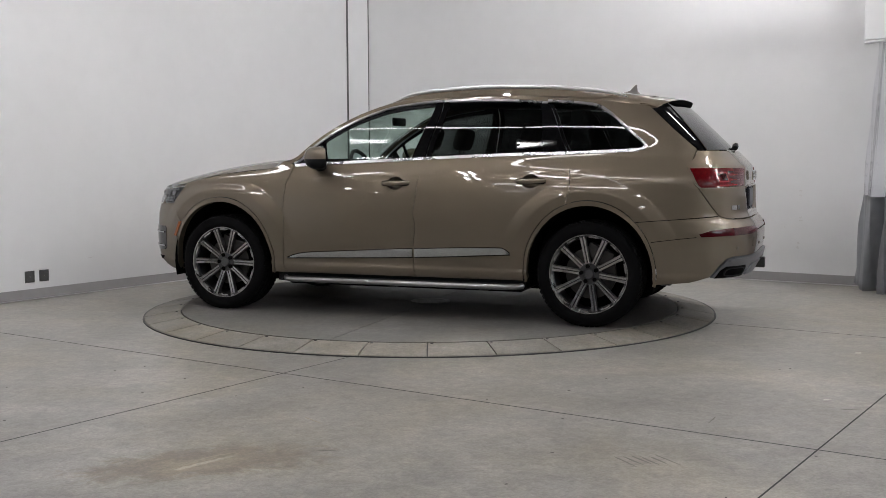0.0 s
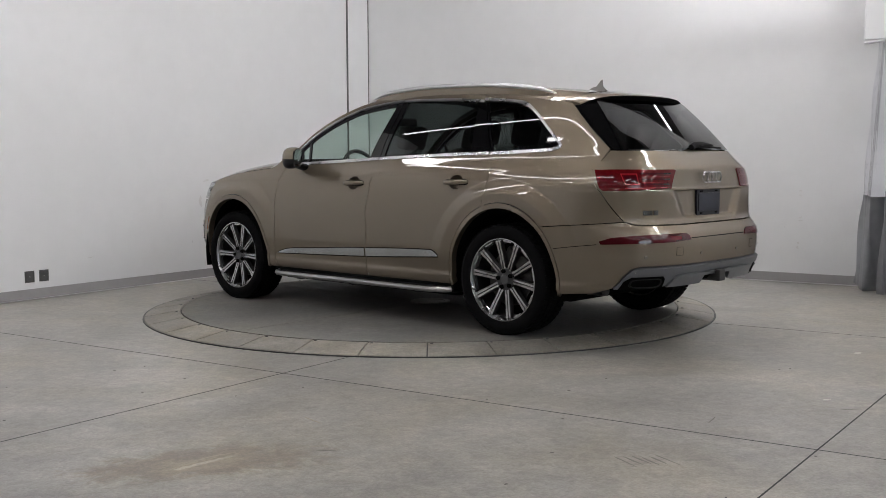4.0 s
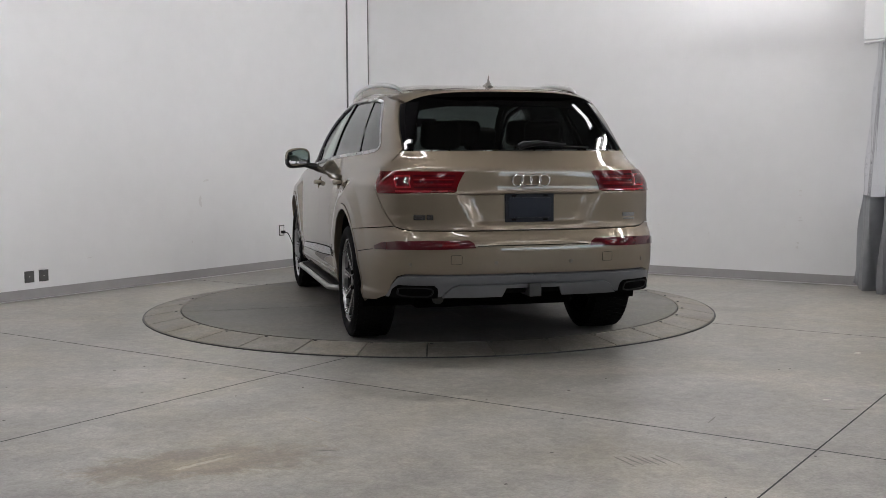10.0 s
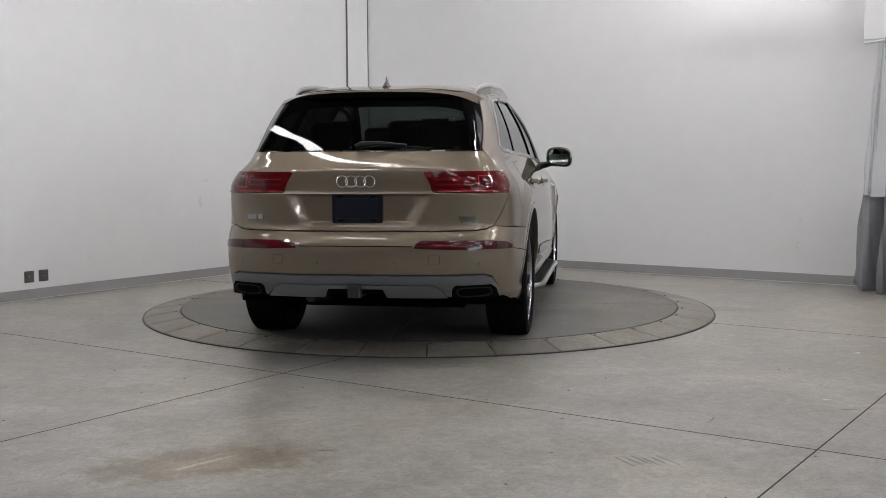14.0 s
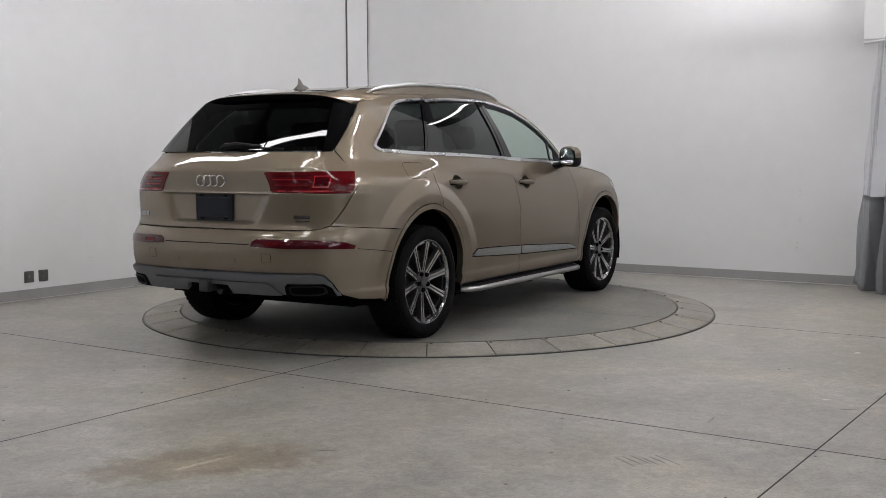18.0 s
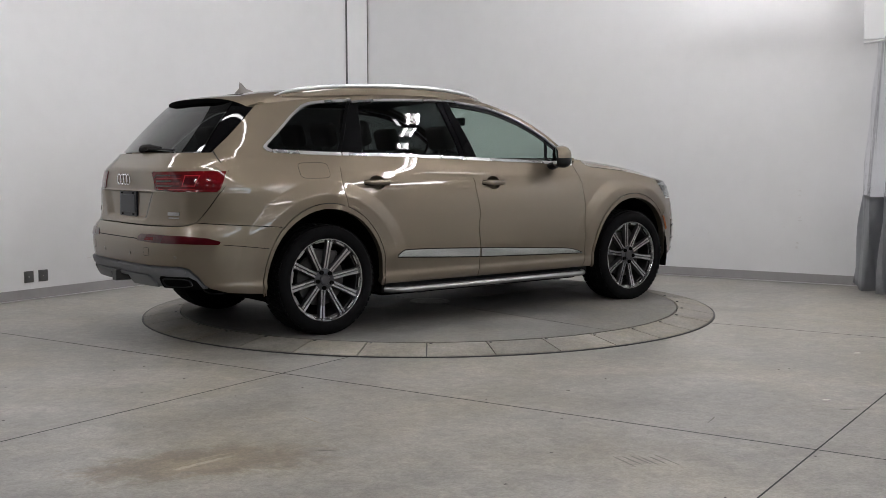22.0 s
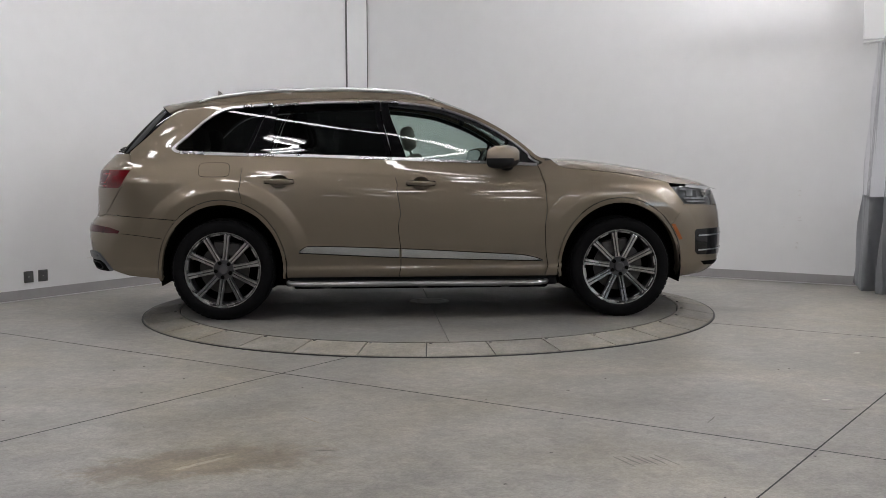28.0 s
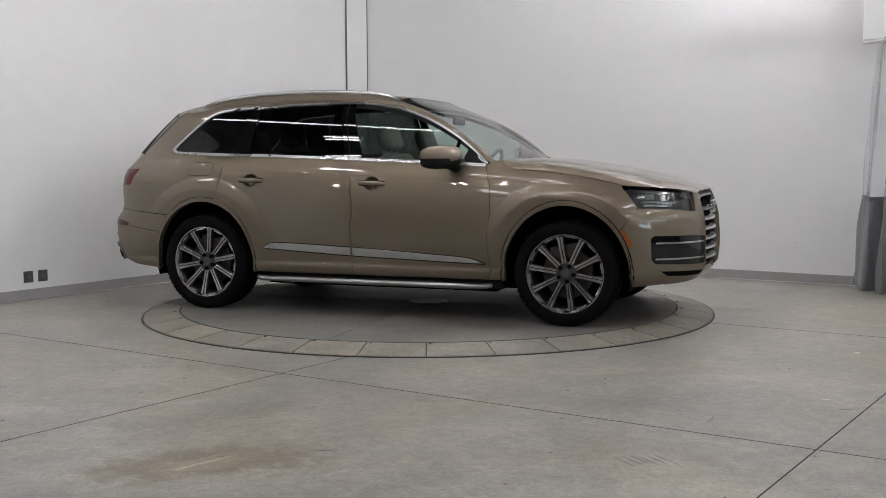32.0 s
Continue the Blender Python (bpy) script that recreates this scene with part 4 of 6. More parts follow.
    step_board = cpart("side_step", smooth(bm), STEP_TUBE, None, "polished steel side step tube")
    bm = bmesh.new()
    box(bm, -0.97, 0.90, min(sd * 0.86, sd * 0.985), max(sd * 0.86, sd * 0.985), 0.268, 0.290, bevel=0.004)
    part("tread", bm, BLACK_PLASTIC, step_board, "ribbed black tread")
    for x in (-0.72, 0.0, 0.62):
        bm = bmesh.new()
        box(bm, x - 0.03, x + 0.03, min(sd * 0.6, sd * 0.98), max(sd * 0.6, sd * 0.98), 0.235, 0.262, bevel=0.003)
        part("bracket", bm, STEEL_DARK, step_board)
    # sill under the doors
    bm = bmesh.new()
    box(bm, -1.03, 1.02, min(sd * 0.60, sd * 0.905), max(sd * 0.60, sd * 0.905), 0.245, 0.325, bevel=0.01)
    cpart("sill", bm, BLACK_PLASTIC)


def door_mirror(sd, par):
    bm = bmesh.new()
    prof = ((-0.085, 0.84), (-0.078, 0.90), (-0.04, 0.98), (0.02, 1.0), (0.06, 0.90), (0.095, 0.66), (0.115, 0.30))
    rings = []
    for dx, k in prof:
        ring = []
        for j in range(24):
            q = 2 * math.pi * j / 24
            e = 2 / 3.2
            cy, cz = math.copysign(abs(math.cos(q)) ** e, math.cos(q)), math.copysign(abs(math.sin(q)) ** e, math.sin(q))
            ring.append(bm.verts.new((0.675 + dx * 0.85 - 0.65 * (0.115 + 0.115 * k * cy), sd * (1.045 + 0.115 * k * cy), 1.215 + 0.086 * k * cz - 0.012 * (cy > 0) * cy)))
        rings.append(ring)
    for A, B in zip(rings, rings[1:]):
        for j in range(24):
            bm.faces.new((A[j], A[(j + 1) % 24], B[(j + 1) % 24], B[j]))
    bm.faces.new(rings[0])
    bm.faces.new(rings[-1][::-1])
    bmesh.ops.recalc_face_normals(bm, faces=bm.faces)
    me = bpy.data.meshes.new("mirror_housing")
    smooth(bm, 50)
    me.materials.append(PAINT)
    me.materials.append(BLACK_PLASTIC)
    for f in bm.faces:
        f.material_index = 1 if f.calc_center_median().z < 1.203 or f.normal.x < -0.8 else 0
    bm.to_mesh(me)
    bm.free()
    part("door_mirror", me, None, par, "mirror housing, painted above and black below")
    bm = bmesh.new()
    tube(bm, [(0.64, sd * 0.88, 1.135), (0.63, sd * 0.93, 1.145), (0.615, sd * 1.0, 1.165), (0.605, sd * 1.03, 1.18)], [0.05, 0.045, 0.04, 0.04], 12, squash=(1, 0.6))
    part("mirror_arm", smooth(bm), BLACK_PLASTIC, par)
    bm = bmesh.new()
    rings = []
    for x, k in ((0.5145, 0.76), (0.5115, 0.76), (0.5110, 0.74)):
        ring = []
        for j in range(32):
            q = 2 * math.pi * j / 32
            e = 2 / 3.2
            cy, cz = math.copysign(abs(math.cos(q)) ** e, math.cos(q)), math.copysign(abs(math.sin(q)) ** e, math.sin(q))
            ring.append(bm.verts.new((x + 0.088 - 0.65 * (0.115 + 0.115 * k * cy), sd * (1.045 + 0.115 * k * cy), 1.215 + 0.086 * k * cz - 0.012 * (cy > 0) * cy)))
        rings.append(ring)
    for A, B in zip(rings, rings[1:]):
        for j in range(32):
            bm.faces.new((A[j], A[(j + 1) % 32], B[(j + 1) % 32], B[j]))
    bm.faces.new(rings[-1])
    bmesh.ops.recalc_face_normals(bm, faces=bm.faces)
    part("mirror_glass", bm, simple("mirror_silver", (0.5, 0.52, 0.53), 0.02, metal=1.0, vary=0.0) if "mirror_silver" not in bpy.data.materials else bpy.data.materials["mirror_silver"], par)


BRAKE_HUB = simple("hub_grey", (0.07, 0.07, 0.075), 0.35, metal=0.7)


def wheel(cx, sd, phase):
    w = cpart("wheel", lathe(bmesh.new(), [(0.258, -0.10), (0.268, -0.10), (0.272, 0.06), (0.266, 0.085), (0.258, 0.08)], 48, "y", True), RIM_DARK, None, "ten-spoke alloy wheel with machined faces")
    w.location = Vector(OFF) + Vector((cx, sd * 0.83, HUB_Z))
    w.rotation_euler = (0, math.radians(-90 - phase), 0 if sd > 0 else math.pi)
    bm = bmesh.new()
    lathe(bm, [(0.272, -0.125), (0.290, -0.130), (0.335, -0.138), (0.362, -0.128), (0.376, -0.100), (0.3785, -0.05), (0.379, 0.0), (0.3785, 0.05), (0.376, 0.100), (0.362, 0.128), (0.335, 0.138), (0.31, 0.136), (0.292, 0.130), (0.283, 0.118), (0.272, 0.10)], 72)
    part("tyre", smooth(bm, 60), RUBBER, w, "black treaded tyre")
    bm = bmesh.new()
    for row, (y0, y1) in enumerate(((-0.118, -0.075), (-0.068, -0.03), (-0.022, 0.022), (0.03, 0.068), (0.075, 0.118))):
        for i in range(60):
            q = 2 * math.pi * (i + 0.5 * (row % 2)) / 60
            m = Matrix.Rotation(q, 4, "Y") @ Matrix.Translation((0.3785 - (0.004 if row in (0, 4) else 0), (y0 + y1) / 2, 0)) @ Matrix.Rotation(radians(12 if row < 2 else -12), 4, "X")
            bmesh.ops.create_cube(bm, size=1, matrix=m @ Matrix.Diagonal((0.008, y1 - y0, 0.030, 1)))
    tagged(part("tread", bm, RUBBER, w), kind="stuff")
    bm = bmesh.new()
    lathe(bm, [(0, -0.06), (0.258, -0.06), (0.258, -0.08), (0, -0.08)], 32)
    part("dust_shield", bm, VOID, w)
    # rim lip
    bm = bmesh.new()
    lathe(bm, [(0.268, 0.085), (0.272, 0.112), (0.278, 0.122), (0.284, 0.122), (0.287, 0.116), (0.282, 0.10)], 72)
    part("rim_lip", smooth(bm), RIM_CUT, w, "bright machined rim lip")
    # ten spokes, each with two bright ribs
    for i in range(10):
        q = 2 * math.pi * i / 10
        bm = bmesh.new()
        rings = []
        for r, hw, y, th in ((0.055, 0.021, 0.082, 0.05), (0.12, 0.0195, 0.089, 0.045), (0.20, 0.0205, 0.098, 0.038), (0.262, 0.024, 0.106, 0.03), (0.274, 0.028, 0.104, 0.03)):
            prof = [(-hw, y - th), (-hw, y - 0.006), (-hw + 0.003, y), (-0.004, y), (-0.0025, y - 0.012), (0.0025, y - 0.012), (0.004, y), (hw - 0.003, y), (hw, y - 0.006), (hw, y - th)]
            rings.append([bm.verts.new((r, yy, t)) for t, yy in prof])
        faces = []
        for A, B in zip(rings, rings[1:]):
            for j in range(9):
                f = bm.faces.new((A[j], A[j + 1], B[j + 1], B[j]))
                f.material_index = 1 if j in (2, 6) else 0
        bm.faces.new(rings[0])
        bm.faces.new(rings[-1][::-1])
        bmesh.ops.recalc_face_normals(bm, faces=bm.faces)
        bmesh.ops.rotate(bm, verts=bm.verts, cent=(0, 0, 0), matrix=Matrix.Rotation(q, 3, "Y"))
        me = bpy.data.meshes.new("spoke")
        me.materials.append(RIM_DARK)
        me.materials.append(RIM_CUT)
        bm.to_mesh(me)
        bm.free()
        part("spoke", me, None, w)
        bm = bmesh.new()
        q2 = q + math.pi / 10
        bmesh.ops.create_cube(bm, size=1, matrix=Matrix.Rotation(q2, 4, "Y") @ Matrix.Translation((0.266, 0.100, 0)) @ Matrix.Diagonal((0.012, 0.02, 0.07, 1)))
        part("rim_notch", bm, RIM_CUT, w)
    bm = bmesh.new()
    lathe(bm, [(0, 0.094), (0.036, 0.094), (0.040, 0.088), (0.074, 0.084), (0.080, 0.070), (0.080, 0.02)], 36)
    part("hub", smooth(bm, 30), BRAKE_HUB, w)
    bm = bmesh.new()
    lathe(bm, [(0, 0.098), (0.030, 0.0975), (0.034, 0.092)], 30)
    cap = part("hub_cap", smooth(bm), simple("cap_grey", (0.10, 0.10, 0.105), 0.3, metal=0.6) if "cap_grey" not in bpy.data.materials else bpy.data.materials["cap_grey"], w)
    for i in range(5):
        q = 2 * math.pi * (i + 0.5) / 5
        bm = bmesh.new()
        bmesh.ops.create_cone(bm, cap_ends=True, segments=12, radius1=0.016, radius2=0.014, depth=0.034, matrix=Matrix.Translation((0.057 * math.cos(q), 0.083, 0.057 * math.sin(q))) @ Matrix.Rotation(-math.pi / 2, 4, "X"))
        part("wheel_bolt", bm, VOID, w)
    bm = bmesh.new()
    lathe(bm, [(0.07, 0.0), (0.185, 0.0), (0.185, 0.028), (0.07, 0.028)], 40, "y", True)
    part("brake_disc", bm, BRAKE, w)
    bm = bmesh.new()
    box(bm, 0.10, 0.205, -0.02, 0.055, -0.10, 0.10, bevel=0.012)
    part("brake_caliper", bm, BRAKE, w)


sides(1)
sides(-1)
for cx, sd, phase in ((HUB_F, 1, 19), (HUB_R, 1, 26), (HUB_R, -1, 7.5), (HUB_F, -1, -9.5)):
    wheel(cx, sd, phase)


# ---- the car: rear, front, roof ----
DARK_CHROME = simple("dark_chrome", (0.30, 0.30, 0.30), 0.2, metal=1.0)


def rear_end():
    # lower tailgate with the lamps' openings behind the lenses
    pts = Rr((0, 0.772), (0.40, 0.772), (0.72, 0.775), (0.77, 0.782)) + S((-2.385, 0.797), (-2.255, 0.985), (-2.168, 1.130), (-2.20, 1.20), (-2.215, 1.252)) + Rr((0.68, 1.250), (0.35, 1.250), (0, 1.250))
    lines = [(s, z) for z in (0.80, 0.81, 0.82, 0.83, 0.979, 0.983, 0.987, 0.991, 0.996, 1.004, 1.012) for s in np.arange(-ARC + 0.006, -0.55, 0.012)]
    gate = panel("tailgate", outline(pts, 0.02, curve=[(5, 8)]), PAINT, car, "", both=True, grid=0.017, extra=lines)
    # rear window
    bm = bmesh.new()
    rows = []
    wide = pc((1.255, 0.690), (1.262, 0.688), (1.42, 0.630), (1.56, 0.572), (1.60, 0.555))
    for z in np.linspace(1.256, 1.596, 22):
        ye = float(wide(z))
        xe = float(wrap(np.array([find("r", ye, z)]), np.array([z]))[0][0])
        xc = float(REAR(z)) + 0.006
        rows.append([bm.verts.new((xc + 0.8 * (xe + 0.006 - xc) * u * u, ye * u, z)) for u in np.linspace(-1, 1, 41)])
    for A, B in zip(rows, rows[1:]):
        for j in range(40):
            bm.faces.new((A[j], B[j], B[j + 1], A[j + 1]))
    bmesh.ops.recalc_face_normals(bm, faces=bm.faces)
    part("rear_window", smooth(bm, 60), GLASS_DARK, gate, "dark privacy glass")
    pts = Rr((0.675, 1.256)) + S((-2.235, 1.256), (-2.06, 1.400), (-1.89, 1.555)) + Rr((0.56, 1.57), (0.62, 1.42))
    for sd in (1, -1):
        panel("rear_window_frame", outline(pts, 0.02), GLOSS_BLACK, gate, "black window surround", sd, gap=0.001, out=-0.002, depth=0.02)
    # roof spoiler
    bm = bmesh.new()
    n = 24
    rows = []
    for i in range(n + 1):
        t = -1 + 2 * i / n
        y = 0.665 * t
        bow = 0.13 * abs(t) ** 3.0
        k = 0.985 - 0.02 * t * t
        z = 0.020 * t * t + 0.050 * t ** 6
        rows.append([bm.verts.new(v) for v in ((-1.80, y * 1.0, 1.668 - z * 1.05), (-1.90 + bow * 0.4, y * 0.995, 1.657 - z), (-2.03 + bow, y * k, 1.640 - z), (-2.055 + bow, y * k, 1.630 - z),
                                               (-2.05 + bow, y * k, 1.616 - z), (-2.03 + bow, y * 0.97, 1.592 - z), (-2.015 + bow, y * 0.955, 1.545 - z), (-1.80, y * 0.93, 1.545))])
    for A, B in zip(rows, rows[1:]):
        for j in range(7):
            f = bm.faces.new((A[j], B[j], B[j + 1], A[j + 1]))
            f.material_index = 1 if j >= 3 else 0
    bm.faces.new(rows[0])
    bm.faces.new(rows[-1][::-1])
    bmesh.ops.recalc_face_normals(bm, faces=bm.faces)
    smooth(bm, 50)
    me = bpy.data.meshes.new("roof_spoiler")
    me.materials.append(PAINT)
    me.materials.append(VOID)
    bm.to_mesh(me)
    bm.free()
    cpart("roof_spoiler", me, None, gate, "painted spoiler, black beneath")
    # tail lamps
    for sd in (1, -1):
        lampo = Rr((0.40, 1.120), (0.418, 1.127)) + S((-2.30, 1.128), (-2.182, 1.126), (-2.268, 0.992)) + Rr((0.80, 0.992), (0.47, 0.998), (0.452, 1.006))
        lens = panel("tail_lamp", outline(lampo, 0.02), RED_LENS, car, "dark red tail lamp", sd, gap=0.002, out=0.006, depth=0.02, grid=0.02)
        # light guides inside the lens
        for (y0, y1, z0, z1, m) in ((0.46, 0.70, 1.094, 1.104, RED_DARK), (0.47, 0.70, 1.078, 1.080, RED_LIT), (0.47, 0.70, 1.058, 1.068, RED_DARK), (0.48, 0.70, 1.045, 1.047, RED_LIT), (0.48, 0.70, 1.026, 1.036, RED_DARK), (0.49, 0.80, 1.006, 1.013, RED_LIT), (0.716, 0.722, 1.03, 1.10, RED_LIT), (0.722, 0.79, 1.094, 1.100, RED_LIT), (0.722, 0.79, 1.03, 1.036, RED_LIT), (0.725, 0.79, 1.045, 1.085, RED_DARK), (0.79, 0.796, 1.03, 1.10, RED_LIT)):
            pts = Rr((y0, z0), (y1, z0), (y1, z1), (y0, z1))
            panel("light_guide", outline(pts, 0.03), m, lens, "", sd, gap=0.0, out=0.0068, depth=0.002, grid=0.03)
        fog = Rr((0.362, 0.672), (0.372, 0.700), (0.40, 0.716), (0.62, 0.716), (0.80, 0.712)) + S((-2.34, 0.700), (-2.262, 0.675), (-2.275, 0.655)) + Rr((0.80, 0.662), (0.55, 0.664))
        fl = panel("rear_fog_lamp", outline(fog, 0.02), RED_DARK, car, "long dark red bumper lamp", sd, gap=0.0, out=0.005, depth=0.02, grid=0.02)
        panel("reflector_window", outline(Rr((0.46, 0.678), (0.56, 0.678), (0.56, 0.70), (0.46, 0.70)), 0.03), RED_LENS, fl, "", sd, gap=0, out=0.0058, depth=0.001)
    # bumper
    pts = Rr((0, 0.512), (0.40, 0.512), (0.76, 0.514), (0.805, 0.498), (0.832, 0.445), (0.855, 0.372)) + S((-2.20, 0.335), (-1.965, 0.315)) + ellipse_arc(HUB_R, AX, AZ, 182, 134.5, 6) + S((-2.10, 0.774), (-2.385, 0.797)) + Rr((0.77, 0.780), (0.72, 0.773), (0.40, 0.769), (0, 0.769))
    bumper = panel("rear_bumper", outline(pts, 0.02, curve=[(8, 14)]), PAINT, car, "", both=True, depth=0.03)
    # joint between upper and lower bumper
    pts = Rr((0, 0.6805), (0.35, 0.6805), (0.35, 0.686), (0, 0.686))
    panel("bumper_joint", outline(pts, 0.03), VOID, bumper, "", both=True, gap=0, out=0.0025, depth=0.004)
    for sd in (1, -1):
        xs = ((-2.245, 0.652), (-1.94, 0.614))
        panel("bumper_joint", outline(S(xs[0], xs[1], (xs[1][0], xs[1][1] + 0.004), (xs[0][0], xs[0][1] + 0.004)), 0.03), VOID, bumper, "", sd, gap=0, out=0.0025, depth=0.004)
        for y, z in ((0.237, 0.581), (0.74, 0.575)):
            bm = bmesh.new()
            bmesh.ops.create_cone(bm, cap_ends=True, segments=16, radius1=0.012, radius2=0.010, depth=0.006)
            P, N = skin(np.array([find("r", y, z)]), np.array([z]), 0.002)
            v, n = Vector(P[0]), Vector(N[0])
            v.y, n.y = v.y * sd, n.y * sd
            bmesh.ops.transform(bm, matrix=Matrix.Translation(v) @ n.to_track_quat("Z", "Y").to_matrix().to_4x4(), verts=bm.verts)
            part("parking_sensor", bm, simple("sensor_brown", (0.12, 0.10, 0.078), 0.4) if "sensor_brown" not in bpy.data.materials else bpy.data.materials["sensor_brown"], bumper)
    for sd in (1, -1):
        c = [("r", 0.478 + 0.034 * a, 0.603 + 0.028 * b) for a, b in ((-1, -0.8), (-0.8, -1), (0.8, -1), (1, -0.8), (1, 0.8), (0.8, 1), (-0.8, 1), (-1, 0.8))]
        panel("tow_cover_joint", outline(c, 0.02), VOID, bumper, "", sd, gap=0.0, out=0.0006, depth=0.001)
        panel("tow_cover", outline(c, 0.02), PAINT, bumper, "", sd, gap=0.002, out=0.0012, depth=0.001)
    # silver valance
    pts = Rr((0, 0.438), (0.50, 0.438), (0.54, 0.40), (0.555, 0.384), (0.80, 0.374), (0.852, 0.374), (0.829, 0.442), (0.802, 0.494), (0.76, 0.510), (0.40, 0.508), (0, 0.508))
    val = panel("rear_valance", outline(pts, 0.02), VALANCE, car, "matt silver-grey valance", both=True, gap=0.001, out=0.012, depth=0.04)
    for sd in (1, -1):
        lip = Rr((0.19, 0.384), (0.550, 0.384), (0.500, 0.440), (0.460, 0.455), (0.0, 0.455), (0.0, 0.434), (0.17, 0.434))
        wing = panel("diffuser", outline(lip, 0.02), VALANCE, val, "raised silver-grey diffuser", sd, gap=0.0, out=0.024, depth=0.04)
        band = Rr((0.0, 0.466), (0.74, 0.466), (0.785, 0.478), (0.792, 0.496), (0.758, 0.505), (0.0, 0.504))
        panel("valance_band", outline(band, 0.02), VALANCE, val, "", sd, gap=0.0, out=0.021, depth=0.012)
        pts = Rr((0.575, 0.376), (0.835, 0.372), (0.822, 0.425), (0.795, 0.452), (0.60, 0.452), (0.580, 0.435))
        panel("exhaust_surround", outline(pts, 0.02), VOID, val, "", sd, gap=0, out=0.0135, depth=0.03)
    pts = Rr((0, 0.384), (0.19, 0.384), (0.17, 0.434), (0, 0.434))
    panel("tow_opening", outline(pts, 0.02), VOID, val, "", both=True, gap=0, out=-0.01, depth=0.05)
    bm = bmesh.new()
    box(bm, -2.635, -2.45, -0.038, 0.038, 0.375, 0.452, bevel=0.006)
    part("tow_hitch", bm, STEEL_DARK, val, "square tow hitch receiver")
    for sd in (1, -1):
        bm = bmesh.new()
        ring0 = []
        for dep, k, kz in ((0.012, 1.0, 1.0), (0.022, 0.98, 0.96), (0.020, 0.90, 0.80), (-0.08, 0.85, 0.70)):
            q = round_loop("r", 0.700, 0.412, 0.098 * k, 0.030 * kz, 4, 32)
            P, _ = skin(q[:, 0], q[:, 1], dep)
            ring0.append([bm.verts.new((a, sd * b, c)) for a, b, c in P])
        for A, B in zip(ring0, ring0[1:]):
            for j in range(32):
                bm.faces.new((A[j], A[(j + 1) % 32], B[(j + 1) % 32], B[j]))
        bm.faces.new(ring0[-1])
        bmesh.ops.recalc_face_normals(bm, faces=bm.faces)
        part("exhaust_trim", smooth(bm, 40), BLACK_PLASTIC, val, "wide black exhaust outlet")
    # number plate holder
    bm = bmesh.new()
    box(bm, -2.522, -2.50, -0.155, 0.155, 0.812, 0.990, Matrix.Translation((0, 0, 0)), 0.004)
    plate = cpart("plate_holder", bm, simple("blue_black_plastic", (0.006, 0.007, 0.012), 0.4, spec=0.25), car, "empty dark plate holder")
    bm = bmesh.new()
    box(bm, -2.526, -2.52, -0.135, 0.135, 0.845, 0.965, bevel=0.003)
    part("plate_field", bm, simple("plate_field_blue", (0.008, 0.010, 0.018), 0.35, spec=0.25), plate)
    for y in (-0.10, 0.10):
        for z in (0.832, 0.977):
            bm = bmesh.new()
            box(bm, -2.527, -2.52, y - 0.014, y + 0.014, z - 0.005, z + 0.005, bevel=0.002)
            part("plate_slot", bm, VOID, plate)
    # four rings
    for i in range(4):
        bm = bmesh.new()
        y = 0.084 - 0.056 * i
        path = [(-2.545 - (0.002 if i % 2 else 0), y + 0.034 * math.cos(q), 1.07 + 0.034 * math.sin(q)) for q in [2 * math.pi * j / 28 for j in range(28)]]
        tube(bm, path, 0.0048, 8, True)
        part("badge_ring", smooth(bm), CHROME, gate, "chrome ring")
    # chromed lettering stands as plain bars
    for sd, w0, z, h in ((1, 0.065, 0.852, 0.03), (1, 0.036, 0.852, 0.03), (-1, 0.095, 0.852, 0.022), (-1, 0.085, 0.826, 0.008)):
        yc = {0.065: 0.675, 0.036: 0.615, 0.095: 0.665, 0.085: 0.668}[w0]
        sq = [("r", yc - w0 / 2, z - h / 2), ("r", yc + w0 / 2, z - h / 2), ("r", yc + w0 / 2, z + h / 2), ("r", yc - w0 / 2, z + h / 2)]
        panel("badge_bar", outline(sq, 0.02), DARK_CHROME, gate, "small chrome badge", sd, gap=0, out=0.003, depth=0.003)
    # wiper
    bm = bmesh.new()
    P0 = skin(np.array([find("r", 0.0, 1.275)]), np.array([1.275]), 0.02)[0][0]
    tube(bm, [(P0[0] - 0.01, 0.03, 1.27), (P0[0] - 0.01, 0.0, 1.285), (P0[0] - 0.005, -0.10, 1.296), (P0[0] + 0.005, -0.28, 1.284)], [0.022, 0.024, 0.016, 0.009], 8)
    wip = part("wiper_arm", smooth(bm), BLACK_PLASTIC, gate)
    bm = bmesh.new()
    tube(bm, [(P0[0] + 0.012, -0.05, 1.275), (P0[0] + 0.012, -0.25, 1.274), (P0[0] + 0.03, -0.44, 1.268)], 0.007, 6)
    part("wiper_blade", bm, BLACK_PLASTIC, gate)


ROOF_C = pc((-1.90, 1.655), (-1.69, 1.683), (-1.50, 1.702), (-1.06, 1.732), (-0.62, 1.738), (-0.18, 1.722), (0.064, 1.695), (0.30, 1.628), (0.52, 1.535), (0.70, 1.443), (0.935, 1.29), (1.10, 1.195))
HOOD_C = pc((1.00, 1.205), (1.137, 1.203), (1.49, 1.165), (1.80, 1.112), (2.02, 1.066), (2.20, 1.020), (2.32, 0.980), (2.37, 0.955))


WIND_C = pc((0.10, 1.690), (0.30, 1.588), (0.52, 1.410), (0.70, 1.288), (0.935, 1.160))


